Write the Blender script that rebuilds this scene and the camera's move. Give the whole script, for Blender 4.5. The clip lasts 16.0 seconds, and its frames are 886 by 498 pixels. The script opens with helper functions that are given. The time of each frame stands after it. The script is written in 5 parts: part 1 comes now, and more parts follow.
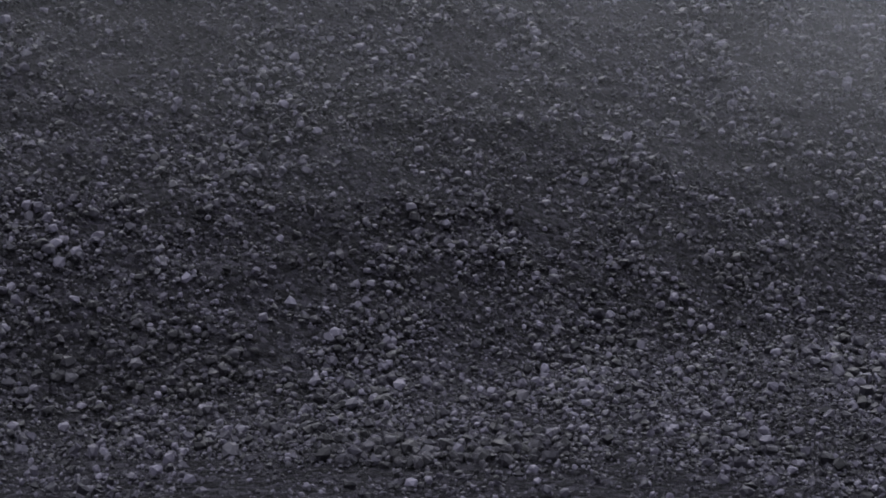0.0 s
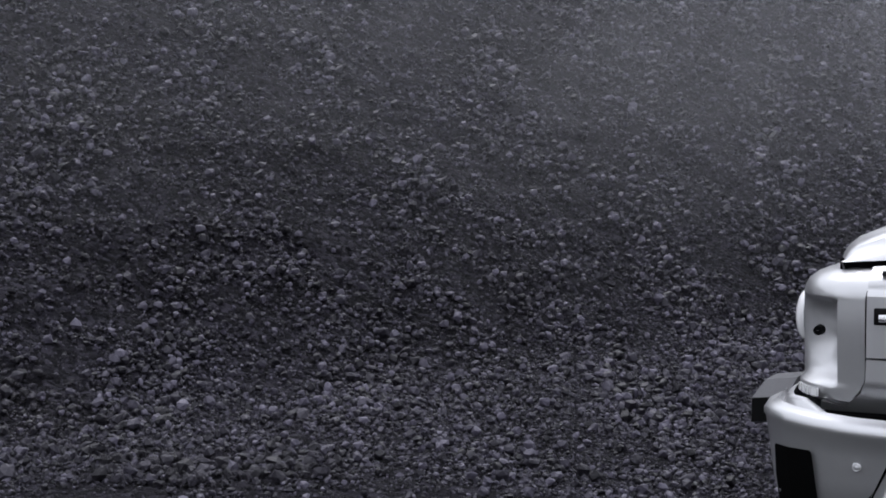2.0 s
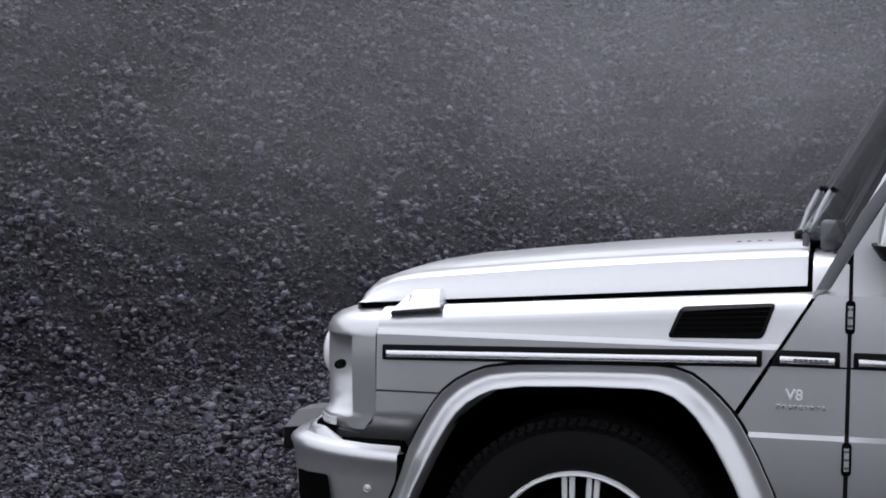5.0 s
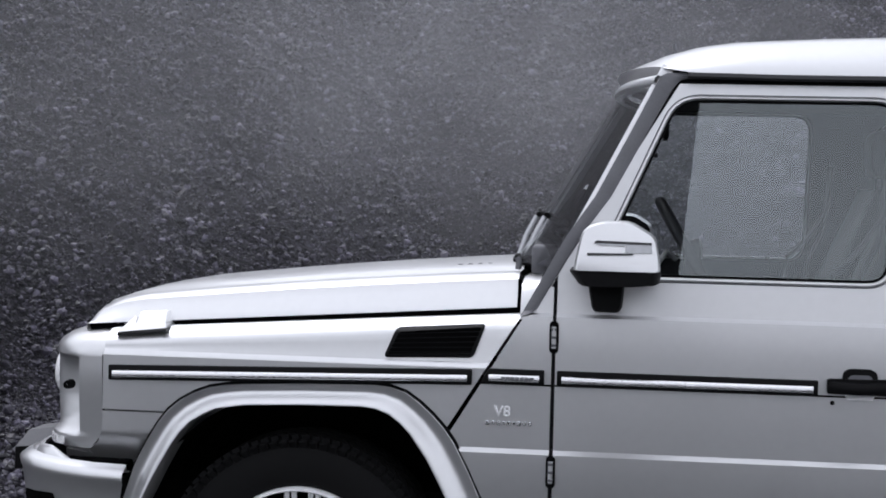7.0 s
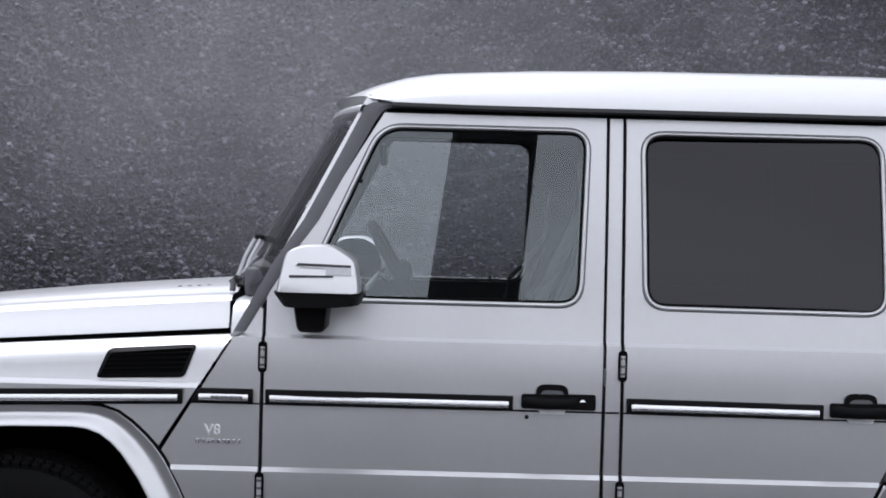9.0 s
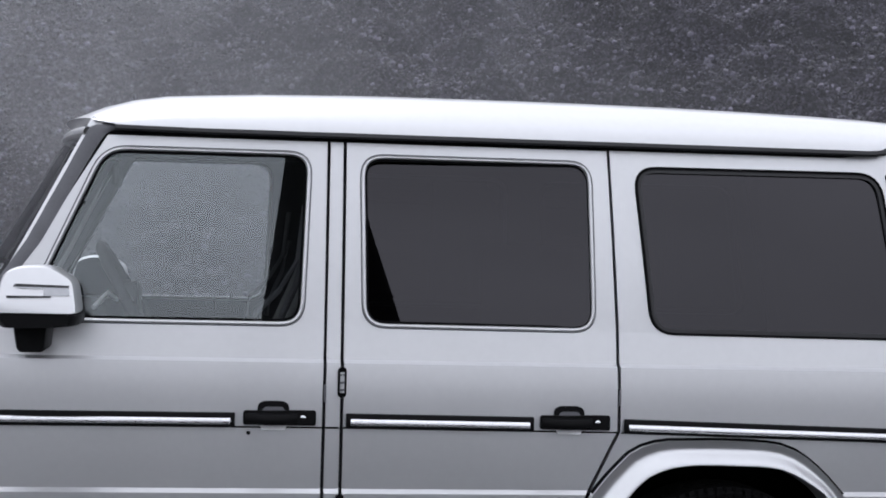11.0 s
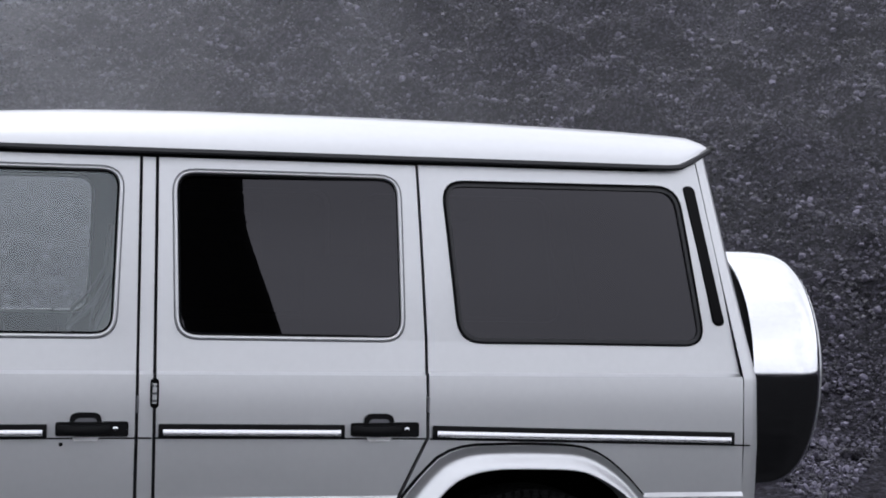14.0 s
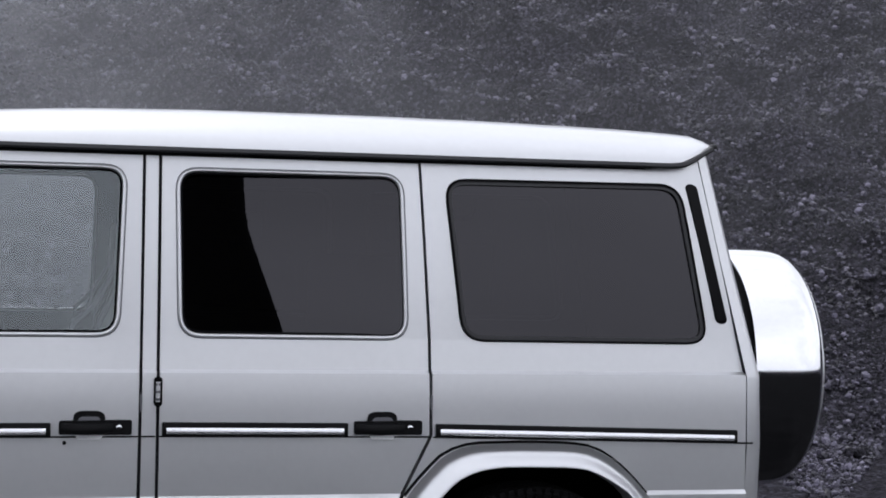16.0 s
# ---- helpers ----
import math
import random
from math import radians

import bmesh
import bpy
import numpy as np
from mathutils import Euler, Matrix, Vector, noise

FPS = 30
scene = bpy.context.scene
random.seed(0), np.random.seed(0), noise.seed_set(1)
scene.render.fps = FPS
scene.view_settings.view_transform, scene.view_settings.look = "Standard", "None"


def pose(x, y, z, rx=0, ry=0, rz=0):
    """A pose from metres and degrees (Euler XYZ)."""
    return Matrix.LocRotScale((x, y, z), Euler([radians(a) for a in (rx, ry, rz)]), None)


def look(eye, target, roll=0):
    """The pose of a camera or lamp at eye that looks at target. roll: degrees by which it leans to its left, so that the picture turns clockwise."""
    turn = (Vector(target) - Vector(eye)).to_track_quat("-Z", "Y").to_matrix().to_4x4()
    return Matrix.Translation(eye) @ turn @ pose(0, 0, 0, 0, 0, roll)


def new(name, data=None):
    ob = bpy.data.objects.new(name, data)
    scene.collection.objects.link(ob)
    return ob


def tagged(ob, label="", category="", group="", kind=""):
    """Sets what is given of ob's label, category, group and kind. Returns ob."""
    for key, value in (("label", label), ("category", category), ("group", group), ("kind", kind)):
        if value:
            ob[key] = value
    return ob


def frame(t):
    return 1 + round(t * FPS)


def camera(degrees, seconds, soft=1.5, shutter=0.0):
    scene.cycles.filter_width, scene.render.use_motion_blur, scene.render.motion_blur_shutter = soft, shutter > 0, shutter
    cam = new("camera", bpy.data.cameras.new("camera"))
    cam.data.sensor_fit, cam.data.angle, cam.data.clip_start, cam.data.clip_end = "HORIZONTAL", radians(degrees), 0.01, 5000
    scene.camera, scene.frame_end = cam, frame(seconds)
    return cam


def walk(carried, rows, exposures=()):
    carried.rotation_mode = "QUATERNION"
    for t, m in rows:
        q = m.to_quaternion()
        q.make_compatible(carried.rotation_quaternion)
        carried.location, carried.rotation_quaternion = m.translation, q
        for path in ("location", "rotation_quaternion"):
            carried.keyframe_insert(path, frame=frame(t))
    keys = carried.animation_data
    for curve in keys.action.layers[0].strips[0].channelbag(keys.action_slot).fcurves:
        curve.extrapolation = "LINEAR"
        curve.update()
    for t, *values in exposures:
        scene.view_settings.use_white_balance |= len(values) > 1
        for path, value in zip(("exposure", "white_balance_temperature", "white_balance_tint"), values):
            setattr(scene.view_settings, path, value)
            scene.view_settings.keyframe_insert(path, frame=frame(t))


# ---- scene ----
CLIP = 16.0
cam = camera(30.558, CLIP, soft=1.8)
# seconds, eye x y z, turn to the right, tilt up, lean (degrees)
PATH = [
    (0.0, -0.093, -3.938, 1.351, -31.822, -4.504, -0.424),
    (0.5, -0.023, -3.967, 1.364, -30.454, -4.406, -0.350),
    (1.0, 0.047, -3.997, 1.376, -28.912, -4.274, -0.269),
    (1.5, 0.118, -4.027, 1.386, -27.116, -4.101, -0.176),
    (2.0, 0.190, -4.057, 1.397, -25.397, -3.947, -0.076),
    (2.5, 0.265, -4.087, 1.405, -23.499, -3.751, 0.029),
    (3.0, 0.338, -4.118, 1.413, -21.758, -3.574, 0.147),
    (3.5, 0.414, -4.150, 1.419, -19.831, -3.386, 0.274),
    (3.7, 0.445, -4.163, 1.421, -18.917, -3.298, 0.326),
    (5.8, 0.750, -4.315, 1.463, -11.181, -2.470, 1.245),
    (6.0, 0.776, -4.325, 1.466, -10.631, -2.431, 1.274),
    (6.5, 0.843, -4.347, 1.473, -8.697, -2.242, 1.338),
    (7.0, 0.907, -4.370, 1.478, -6.960, -2.013, 1.385),
    (7.5, 0.975, -4.398, 1.482, -5.078, -1.765, 1.427),
    (8.0, 1.038, -4.434, 1.486, -3.361, -1.562, 1.459),
    (8.5, 1.099, -4.473, 1.490, -1.478, -1.330, 1.498),
    (9.0, 1.158, -4.512, 1.495, 0.221, -1.115, 1.538),
    (9.5, 1.219, -4.548, 1.499, 2.051, -0.909, 1.572),
    (10.0, 1.277, -4.583, 1.502, 3.840, -0.697, 1.584),
    (10.2, 1.299, -4.597, 1.504, 4.514, -0.601, 1.585),
    (12.3, 1.428, -4.745, 1.525, 10.875, -0.106, 1.300),
    (12.5, 1.437, -4.755, 1.526, 11.117, -0.086, 1.290),
    (13.0, 1.458, -4.776, 1.529, 11.760, -0.012, 1.272),
    (13.5, 1.473, -4.791, 1.531, 12.145, 0.019, 1.260),
    (14.0, 1.482, -4.801, 1.531, 12.394, 0.019, 1.252),
    (14.5, 1.485, -4.805, 1.532, 12.486, 0.021, 1.240),
    (15.0, 1.484, -4.805, 1.532, 12.474, -0.004, 1.224),
    (15.5, 1.482, -4.804, 1.532, 12.410, -0.040, 1.210),
    (16.0, 1.478, -4.803, 1.531, 12.332, -0.046, 1.187),
]


def aimed(x, y, z, turn, tilt, lean):
    a, b = radians(turn), radians(tilt)
    way = Vector((math.sin(a) * math.cos(b), math.cos(a) * math.cos(b), math.sin(b)))
    return look((x, y, z), Vector((x, y, z)) + way * 10, lean)


EXPOSURES = [(0.0, 0.11, 6100, 12), (0.5, 0.04, 6100, 12), (1.5, -0.05, 6100, 12), (3.5, -0.04, 6100, 12), (6.5, 0.0, 6100, 12), (10.0, 0.14, 6100, 12), (16.0, 0.07, 6100, 12)]
walk(cam, [(t, aimed(*p)) for t, *p in PATH], EXPOSURES)

# ---- sky and sun: a bright overcast day ----
world = bpy.data.worlds.new("overcast_sky")
scene.world = world
world.use_nodes = True
wn, wl = world.node_tree.nodes, world.node_tree.links
wn.clear()
sky = wn.new("ShaderNodeTexSky")
sky.sky_type = "NISHITA"
sky.sun_disc = False
sky.sun_elevation, sky.sun_rotation = radians(59), radians(326)
sky.air_density, sky.dust_density = 1.0, 4.0
grey = wn.new("ShaderNodeHueSaturation")
grey.inputs["Saturation"].default_value = 0.12
back = wn.new("ShaderNodeBackground")
back.inputs["Strength"].default_value = 0.15
wout = wn.new("ShaderNodeOutputWorld")
wl.new(sky.outputs[0], grey.inputs["Color"])
# an overcast dome: cloud that is brighter overhead than at the horizon, with some of the clear sky's tint
where, split, rise = wn.new("ShaderNodeTexCoord"), wn.new("ShaderNodeSeparateXYZ"), wn.new("ShaderNodeMapRange")
rise.inputs["From Min"].default_value, rise.inputs["From Max"].default_value = 0.0, 1.0
rise.inputs["To Min"].default_value, rise.inputs["To Max"].default_value = 1.46, 1.74
cloud = wn.new("ShaderNodeMixRGB")
cloud.inputs[0].default_value = 0.92
cloud.inputs[2].default_value = (4.70, 4.72, 4.90, 1)
dome = wn.new("ShaderNodeVectorMath")
dome.operation = "SCALE"
wl.new(where.outputs["Generated"], split.inputs[0])
wl.new(split.outputs["Z"], rise.inputs["Value"])
wl.new(grey.outputs[0], cloud.inputs[1])
wl.new(cloud.outputs[0], dome.inputs[0])
patchy, thick, both = wn.new("ShaderNodeTexNoise"), wn.new("ShaderNodeMapRange"), wn.new("ShaderNodeMath")
patchy.inputs["Scale"].default_value, patchy.inputs["Detail"].default_value = 2.3, 4
thick.inputs["From Min"].default_value, thick.inputs["From Max"].default_value = 0.3, 0.7
thick.inputs["To Min"].default_value, thick.inputs["To Max"].default_value = 0.80, 1.20
both.operation = "MULTIPLY"
wl.new(where.outputs["Generated"], patchy.inputs["Vector"])
wl.new(patchy.outputs["Fac"], thick.inputs["Value"])
wl.new(rise.outputs[0], both.inputs[0])
wl.new(thick.outputs[0], both.inputs[1])
wl.new(both.outputs[0], dome.inputs["Scale"])
wl.new(dome.outputs[0], back.inputs["Color"])
wl.new(back.outputs[0], wout.inputs["Surface"])
sun = new("sun", bpy.data.lights.new("sun", "SUN"))
sun.data.energy, sun.data.angle, sun.data.color = 0.72, radians(18), (1.0, 0.97, 0.95)
sun.matrix_world = look((-8, 12, 24), (0, 0, 0))

# ---- materials ----


def material(name, base, rough=0.5, metal=0.0, coat=0.0, vary=0.0, scale=8.0, bump=0.0, bump_scale=200.0, spec=0.5):
    """A surface with variation of colour at two scales, uneven gloss and fine relief."""
    m = bpy.data.materials.new(name)
    m.use_nodes = True
    n, l = m.node_tree.nodes, m.node_tree.links
    b = n["Principled BSDF"]
    b.inputs["Base Color"].default_value = (*base, 1)
    b.inputs["Roughness"].default_value = rough
    b.inputs["Metallic"].default_value = metal
    b.inputs["Coat Weight"].default_value = coat
    b.inputs["Coat Roughness"].default_value = 0.06
    b.inputs["Specular IOR Level"].default_value = spec
    place = n.new("ShaderNodeTexCoord")
    if vary:
        big, small = n.new("ShaderNodeTexNoise"), n.new("ShaderNodeTexNoise")
        big.inputs["Scale"].default_value, small.inputs["Scale"].default_value = scale, scale * 14
        big.inputs["Detail"].default_value = small.inputs["Detail"].default_value = 5
        both = n.new("ShaderNodeMath")
        both.operation = "ADD"
        ramp = n.new("ShaderNodeMapRange")
        ramp.inputs["From Min"].default_value, ramp.inputs["From Max"].default_value = 0.7, 1.3
        ramp.inputs["To Min"].default_value, ramp.inputs["To Max"].default_value = 1 - vary, 1 + vary
        tone = n.new("ShaderNodeVectorMath")
        tone.operation = "SCALE"
        tone.inputs[0].default_value = base
        l.new(place.outputs["Object"], big.inputs["Vector"])
        l.new(place.outputs["Object"], small.inputs["Vector"])
        l.new(big.outputs["Fac"], both.inputs[0])
        l.new(small.outputs["Fac"], both.inputs[1])
        l.new(both.outputs[0], ramp.inputs["Value"])
        l.new(ramp.outputs[0], tone.inputs["Scale"])
        l.new(tone.outputs[0], b.inputs["Base Color"])
        gloss = n.new("ShaderNodeMapRange")
        gloss.inputs["To Min"].default_value, gloss.inputs["To Max"].default_value = rough * 0.85, min(1, rough * 1.15)
        l.new(big.outputs["Fac"], gloss.inputs["Value"])
        l.new(gloss.outputs[0], b.inputs["Roughness"])
    if bump:
        fine, rise = n.new("ShaderNodeTexNoise"), n.new("ShaderNodeBump")
        fine.inputs["Scale"].default_value, fine.inputs["Detail"].default_value = bump_scale, 6
        rise.inputs["Strength"].default_value, rise.inputs["Distance"].default_value = 1.0, bump
        l.new(place.outputs["Object"], fine.inputs["Vector"])
        l.new(fine.outputs["Fac"], rise.inputs["Height"])
        l.new(rise.outputs[0], b.inputs["Normal"])
    return m


def glass(name, tint, ior=1.5, sheen=(1, 1, 1)):
    """A thin pane: seen through with its tint, and glossy by Fresnel."""
    m = bpy.data.materials.new(name)
    m.use_nodes = True
    n, l = m.node_tree.nodes, m.node_tree.links
    n.clear()
    clear, shine, mix = n.new("ShaderNodeBsdfTransparent"), n.new("ShaderNodeBsdfGlossy"), n.new("ShaderNodeMixShader")
    clear.inputs["Color"].default_value = (*tint, 1)
    shine.inputs["Roughness"].default_value = 0.0
    shine.inputs["Color"].default_value = (*sheen, 1)
    fres, out = n.new("ShaderNodeFresnel"), n.new("ShaderNodeOutputMaterial")
    fres.inputs["IOR"].default_value = ior
    l.new(fres.outputs[0], mix.inputs[0])
    l.new(clear.outputs[0], mix.inputs[1])
    l.new(shine.outputs[0], mix.inputs[2])
    l.new(mix.outputs[0], out.inputs["Surface"])
    return m


def gravel_material(name, dark, light, stone=False, single=False, spread=2.3):
    """Dark crushed coal and slate: grains of many tones, dust in patches, rough relief."""
    m = bpy.data.materials.new(name)
    m.use_nodes = True
    n, l = m.node_tree.nodes, m.node_tree.links
    b = n["Principled BSDF"]
    place = n.new("ShaderNodeTexCoord")
    tone = n.new("ShaderNodeMixRGB")
    tone.inputs[1].default_value, tone.inputs[2].default_value = (*dark, 1), (*light, 1)
    patch = n.new("ShaderNodeTexNoise")
    patch.inputs["Scale"].default_value, patch.inputs["Detail"].default_value = 0.55, 6
    l.new(place.outputs["Object"], patch.inputs["Vector"])
    if stone:
        geo = n.new("ShaderNodeNewGeometry")
        power = n.new("ShaderNodeMath")
        power.operation = "POWER"
        power.inputs[1].default_value = spread
        own = n.new("ShaderNodeObjectInfo")
        l.new(own.outputs["Random"] if single else geo.outputs["Random Per Island"], power.inputs[0])
        l.new(power.outputs[0], tone.inputs[0])
        grain_scale, depth = 60, 0.004
    else:
        cells = n.new("ShaderNodeTexVoronoi")
        cells.inputs["Scale"].default_value = 30
        l.new(place.outputs["Object"], cells.inputs["Vector"])
        sep = n.new("ShaderNodeSeparateColor")
        l.new(cells.outputs["Color"], sep.inputs[0])
        power = n.new("ShaderNodeMath")
        power.operation = "POWER"
        power.inputs[1].default_value = 2.2
        l.new(sep.outputs[0], power.inputs[0])
        l.new(power.outputs[0], tone.inputs[0])
        grain_scale, depth = 42, 0.035
    dust = n.new("ShaderNodeMapRange")
    dust.inputs["From Min"].default_value, dust.inputs["From Max"].default_value = 0.33, 0.67
    dust.inputs["To Min"].default_value, dust.inputs["To Max"].default_value = (0.86, 1.14) if stone else (0.65, 1.35)
    l.new(patch.outputs["Fac"], dust.inputs["Value"])
    scaled = n.new("ShaderNodeVectorMath")
    scaled.operation = "SCALE"
    l.new(tone.outputs[0], scaled.inputs[0])
    # gravel colour raised up to 1.6 times towards +x, painting in that bank's light
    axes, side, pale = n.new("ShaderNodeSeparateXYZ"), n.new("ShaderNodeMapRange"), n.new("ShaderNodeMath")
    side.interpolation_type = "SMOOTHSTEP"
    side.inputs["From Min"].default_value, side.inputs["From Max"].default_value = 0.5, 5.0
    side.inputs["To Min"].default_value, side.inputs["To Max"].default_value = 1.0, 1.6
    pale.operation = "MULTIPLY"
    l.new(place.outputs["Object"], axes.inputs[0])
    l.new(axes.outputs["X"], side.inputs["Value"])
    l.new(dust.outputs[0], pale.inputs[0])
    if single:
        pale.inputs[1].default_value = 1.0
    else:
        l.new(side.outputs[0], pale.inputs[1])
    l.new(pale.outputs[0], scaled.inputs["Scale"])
    l.new(scaled.outputs[0], b.inputs["Base Color"])
    b.inputs["Roughness"].default_value = 0.8 if not stone else 0.45
    b.inputs["Specular IOR Level"].default_value = 0.12 if not stone else 0.30
    rise = n.new("ShaderNodeBump")
    rise.inputs["Distance"].default_value = depth
    if stone:
        fine = n.new("ShaderNodeTexNoise")
        fine.inputs["Scale"].default_value, fine.inputs["Detail"].default_value = grain_scale, 5
        l.new(place.outputs["Object"], fine.inputs["Vector"])
        l.new(fine.outputs["Fac"], rise.inputs["Height"])
    else:
        fine = n.new("ShaderNodeTexNoise")
        fine.inputs["Scale"].default_value, fine.inputs["Detail"].default_value = 120, 4
        l.new(place.outputs["Object"], fine.inputs["Vector"])
        both = n.new("ShaderNodeMath")
        both.operation = "SUBTRACT"
        l.new(fine.outputs["Fac"], both.inputs[0])
        l.new(cells.outputs["Distance"], both.inputs[1])
        l.new(both.outputs[0], rise.inputs["Height"])
    l.new(rise.outputs[0], b.inputs["Normal"])
    return m


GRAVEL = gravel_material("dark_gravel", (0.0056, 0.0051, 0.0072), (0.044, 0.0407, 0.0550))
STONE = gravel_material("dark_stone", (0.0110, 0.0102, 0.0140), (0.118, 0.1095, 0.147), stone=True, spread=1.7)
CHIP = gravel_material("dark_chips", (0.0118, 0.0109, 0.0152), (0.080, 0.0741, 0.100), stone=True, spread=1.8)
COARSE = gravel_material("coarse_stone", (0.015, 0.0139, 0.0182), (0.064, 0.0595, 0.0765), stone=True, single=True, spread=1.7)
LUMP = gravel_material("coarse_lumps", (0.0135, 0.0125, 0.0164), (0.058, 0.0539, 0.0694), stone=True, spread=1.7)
PAINT = material("silver_paint", (0.665, 0.668, 0.680), 0.38, 0.80, 0.55, 0.02, 3.0)
BLACK = material("black_plastic", (0.004, 0.004, 0.0046), 0.5, vary=0.15, scale=20, bump=0.0003, bump_scale=700, spec=0.12)
RUBBER = material("black_rubber", (0.004, 0.004, 0.0045), 0.75, vary=0.2, scale=15, spec=0.06)
GREYTRIM = material("grey_weathered_trim", (0.125, 0.126, 0.138), 0.55, vary=0.12, scale=14)
DARKTRIM = material("dark_gutter_trim", (0.022, 0.022, 0.0245), 0.5, vary=0.12, scale=14)
BLACK_SHEET = material("black_ground_sheet", (0.006, 0.006, 0.0064), 0.95, vary=0.3, scale=5, bump=0.003, bump_scale=90, spec=0.0)
CHROME = material("polished_steel", (0.86, 0.86, 0.88), 0.07, 1.0, vary=0.02, scale=6)
ALLOY = material("bright_alloy", (0.90, 0.90, 0.91), 0.4, 0.1, vary=0.03, scale=10)
# near-black of underbody and joints, also used to paint shade in hollows
DARK = material("dark_underbody_and_shade", (0.002, 0.002, 0.0022), 0.95, vary=0.2, scale=12, spec=0.05)
TYRE = material("tyre_rubber", (0.006, 0.006, 0.0065), 0.85, vary=0.2, scale=30, bump=0.0006, bump_scale=400, spec=0.2)
CLEAR = glass("clear_window_glass", (0.94, 0.98, 0.985), 2.05, (0.91, 0.98, 1.0))
SCREEN = glass("windscreen_glass", (0.92, 0.95, 0.96), 2.9)
FAR_CLEAR = glass("far_window_glass", (0.96, 0.98, 0.98), 1.4)
TINTED = glass("dark_tinted_glass", (0.02, 0.02, 0.022), 1.56, (0.93, 0.90, 0.97))
WHITELENS = material("clear_white_lens", (0.93, 0.93, 0.94), 0.12, 0.0, 1.0, 0.03, 40)
GREYLENS = material("reflector_lens", (0.45, 0.46, 0.48), 0.15, 0.4, 1.0, 0.08, 60)
LEATHER = material("dark_leather", (0.03, 0.03, 0.033), 0.5, vary=0.15, scale=14, bump=0.0004, bump_scale=300)
INTERIOR = material("interior_panel", (0.036, 0.036, 0.040), 0.8, vary=0.15, scale=10, spec=0.15)
GUARD = material("grey_plastic", (0.115, 0.115, 0.124), 0.5, vary=0.1, scale=14)
COLUMN_DARK = material("mirrored_column", (0.02, 0.02, 0.021), 0.8, vary=0.2, scale=1.5, spec=0.1)
BRIGHT = material("bright_trim", (0.80, 0.80, 0.82), 0.25, 0.9, vary=0.02, scale=12)
MIST = bpy.data.materials.new("thin_mist")
MIST.use_nodes = True
mn, ml = MIST.node_tree.nodes, MIST.node_tree.links
mn.clear()
m_place, m_noise, m_edge, m_dens, m_sep = mn.new("ShaderNodeTexCoord"), mn.new("ShaderNodeTexNoise"), mn.new("ShaderNodeAttribute"), mn.new("ShaderNodeMapRange"), mn.new("ShaderNodeMath")
m_noise.inputs["Scale"].default_value, m_noise.inputs["Detail"].default_value, m_noise.inputs["Distortion"].default_value = 0.45, 5, 0.6
m_dens.inputs["From Min"].default_value, m_dens.inputs["From Max"].default_value = 0.32, 0.68
m_dens.inputs["To Min"].default_value, m_dens.inputs["To Max"].default_value = 0.05, 0.16
m_edge.attribute_name = "veil"
m_sep.operation = "MULTIPLY"
m_clear, m_front, m_through, m_white, m_mix, m_out = mn.new("ShaderNodeBsdfTransparent"), mn.new("ShaderNodeBsdfDiffuse"), mn.new("ShaderNodeBsdfTranslucent"), mn.new("ShaderNodeMixShader"), mn.new("ShaderNodeMixShader"), mn.new("ShaderNodeOutputMaterial")
m_front.inputs["Color"].default_value = m_through.inputs["Color"].default_value = (0.87, 0.88, 0.91, 1)
ml.new(m_front.outputs[0], m_white.inputs[1])
ml.new(m_through.outputs[0], m_white.inputs[2])
ml.new(m_place.outputs["Object"], m_noise.inputs["Vector"])
ml.new(m_noise.outputs["Fac"], m_dens.inputs["Value"])
ml.new(m_dens.outputs[0], m_sep.inputs[0])
ml.new(m_edge.outputs["Fac"], m_sep.inputs[1])
ml.new(m_sep.outputs[0], m_mix.inputs[0])
ml.new(m_clear.outputs[0], m_mix.inputs[1])
ml.new(m_white.outputs[0], m_mix.inputs[2])
ml.new(m_mix.outputs[0], m_out.inputs["Surface"])

# ---- mesh helpers ----


def part(name, bm, mat, parent=None, label=""):
    """Links a bmesh as one mesh object under a thing or a part."""
    me = bpy.data.meshes.new(name)
    bm.to_mesh(me)
    bm.free()
    me.materials.append(mat)
    ob = new(name, me)
    ob.parent = parent
    if label:
        ob["label"] = label
    return ob


def smooth_by_angle(bm, degrees=32):
    bm.normal_update()
    for f in bm.faces:
        f.smooth = True
    for e in bm.edges:
        if len(e.link_faces) == 2:
            e.smooth = e.calc_face_angle(3.2) < radians(degrees)
    return bm


def lerp(a, b, f):
    return a + (b - a) * f


def table(points):
    """A function that runs straight from point to point."""
    xs, ys = zip(*points)
    return lambda v: float(np.interp(v, xs, ys))


def arc_corners(points, radius, steps=5):
    """The closed outline with its corners rounded; radius: one number, or one for each corner."""
    out, n = [], len(points)
    for i, p in enumerate(points):
        r = radius[i] if isinstance(radius, (list, tuple)) else radius
        p, a, b = Vector(p), Vector(points[i - 1]), Vector(points[(i + 1) % n])
        if not r:
            out.append(tuple(p))
            continue
        u, v = (a - p).normalized(), (b - p).normalized()
        r = min(r, (a - p).length * 0.49, (b - p).length * 0.49)
        s, e = p + u * r, p + v * r
        for k in range(steps + 1):
            f = k / steps
            q = (1 - f) ** 2 * s + 2 * f * (1 - f) * p + f * f * e
            out.append(tuple(q))
    return out


def resample(points, n):
    """n points evenly along an open line."""
    p = np.array(points, float)
    d = np.r_[0, np.cumsum(np.linalg.norm(np.diff(p, axis=0), axis=1))]
    s = np.linspace(0, d[-1], n)
    return list(zip(*[np.interp(s, d, p[:, k]) for k in range(p.shape[1])]))


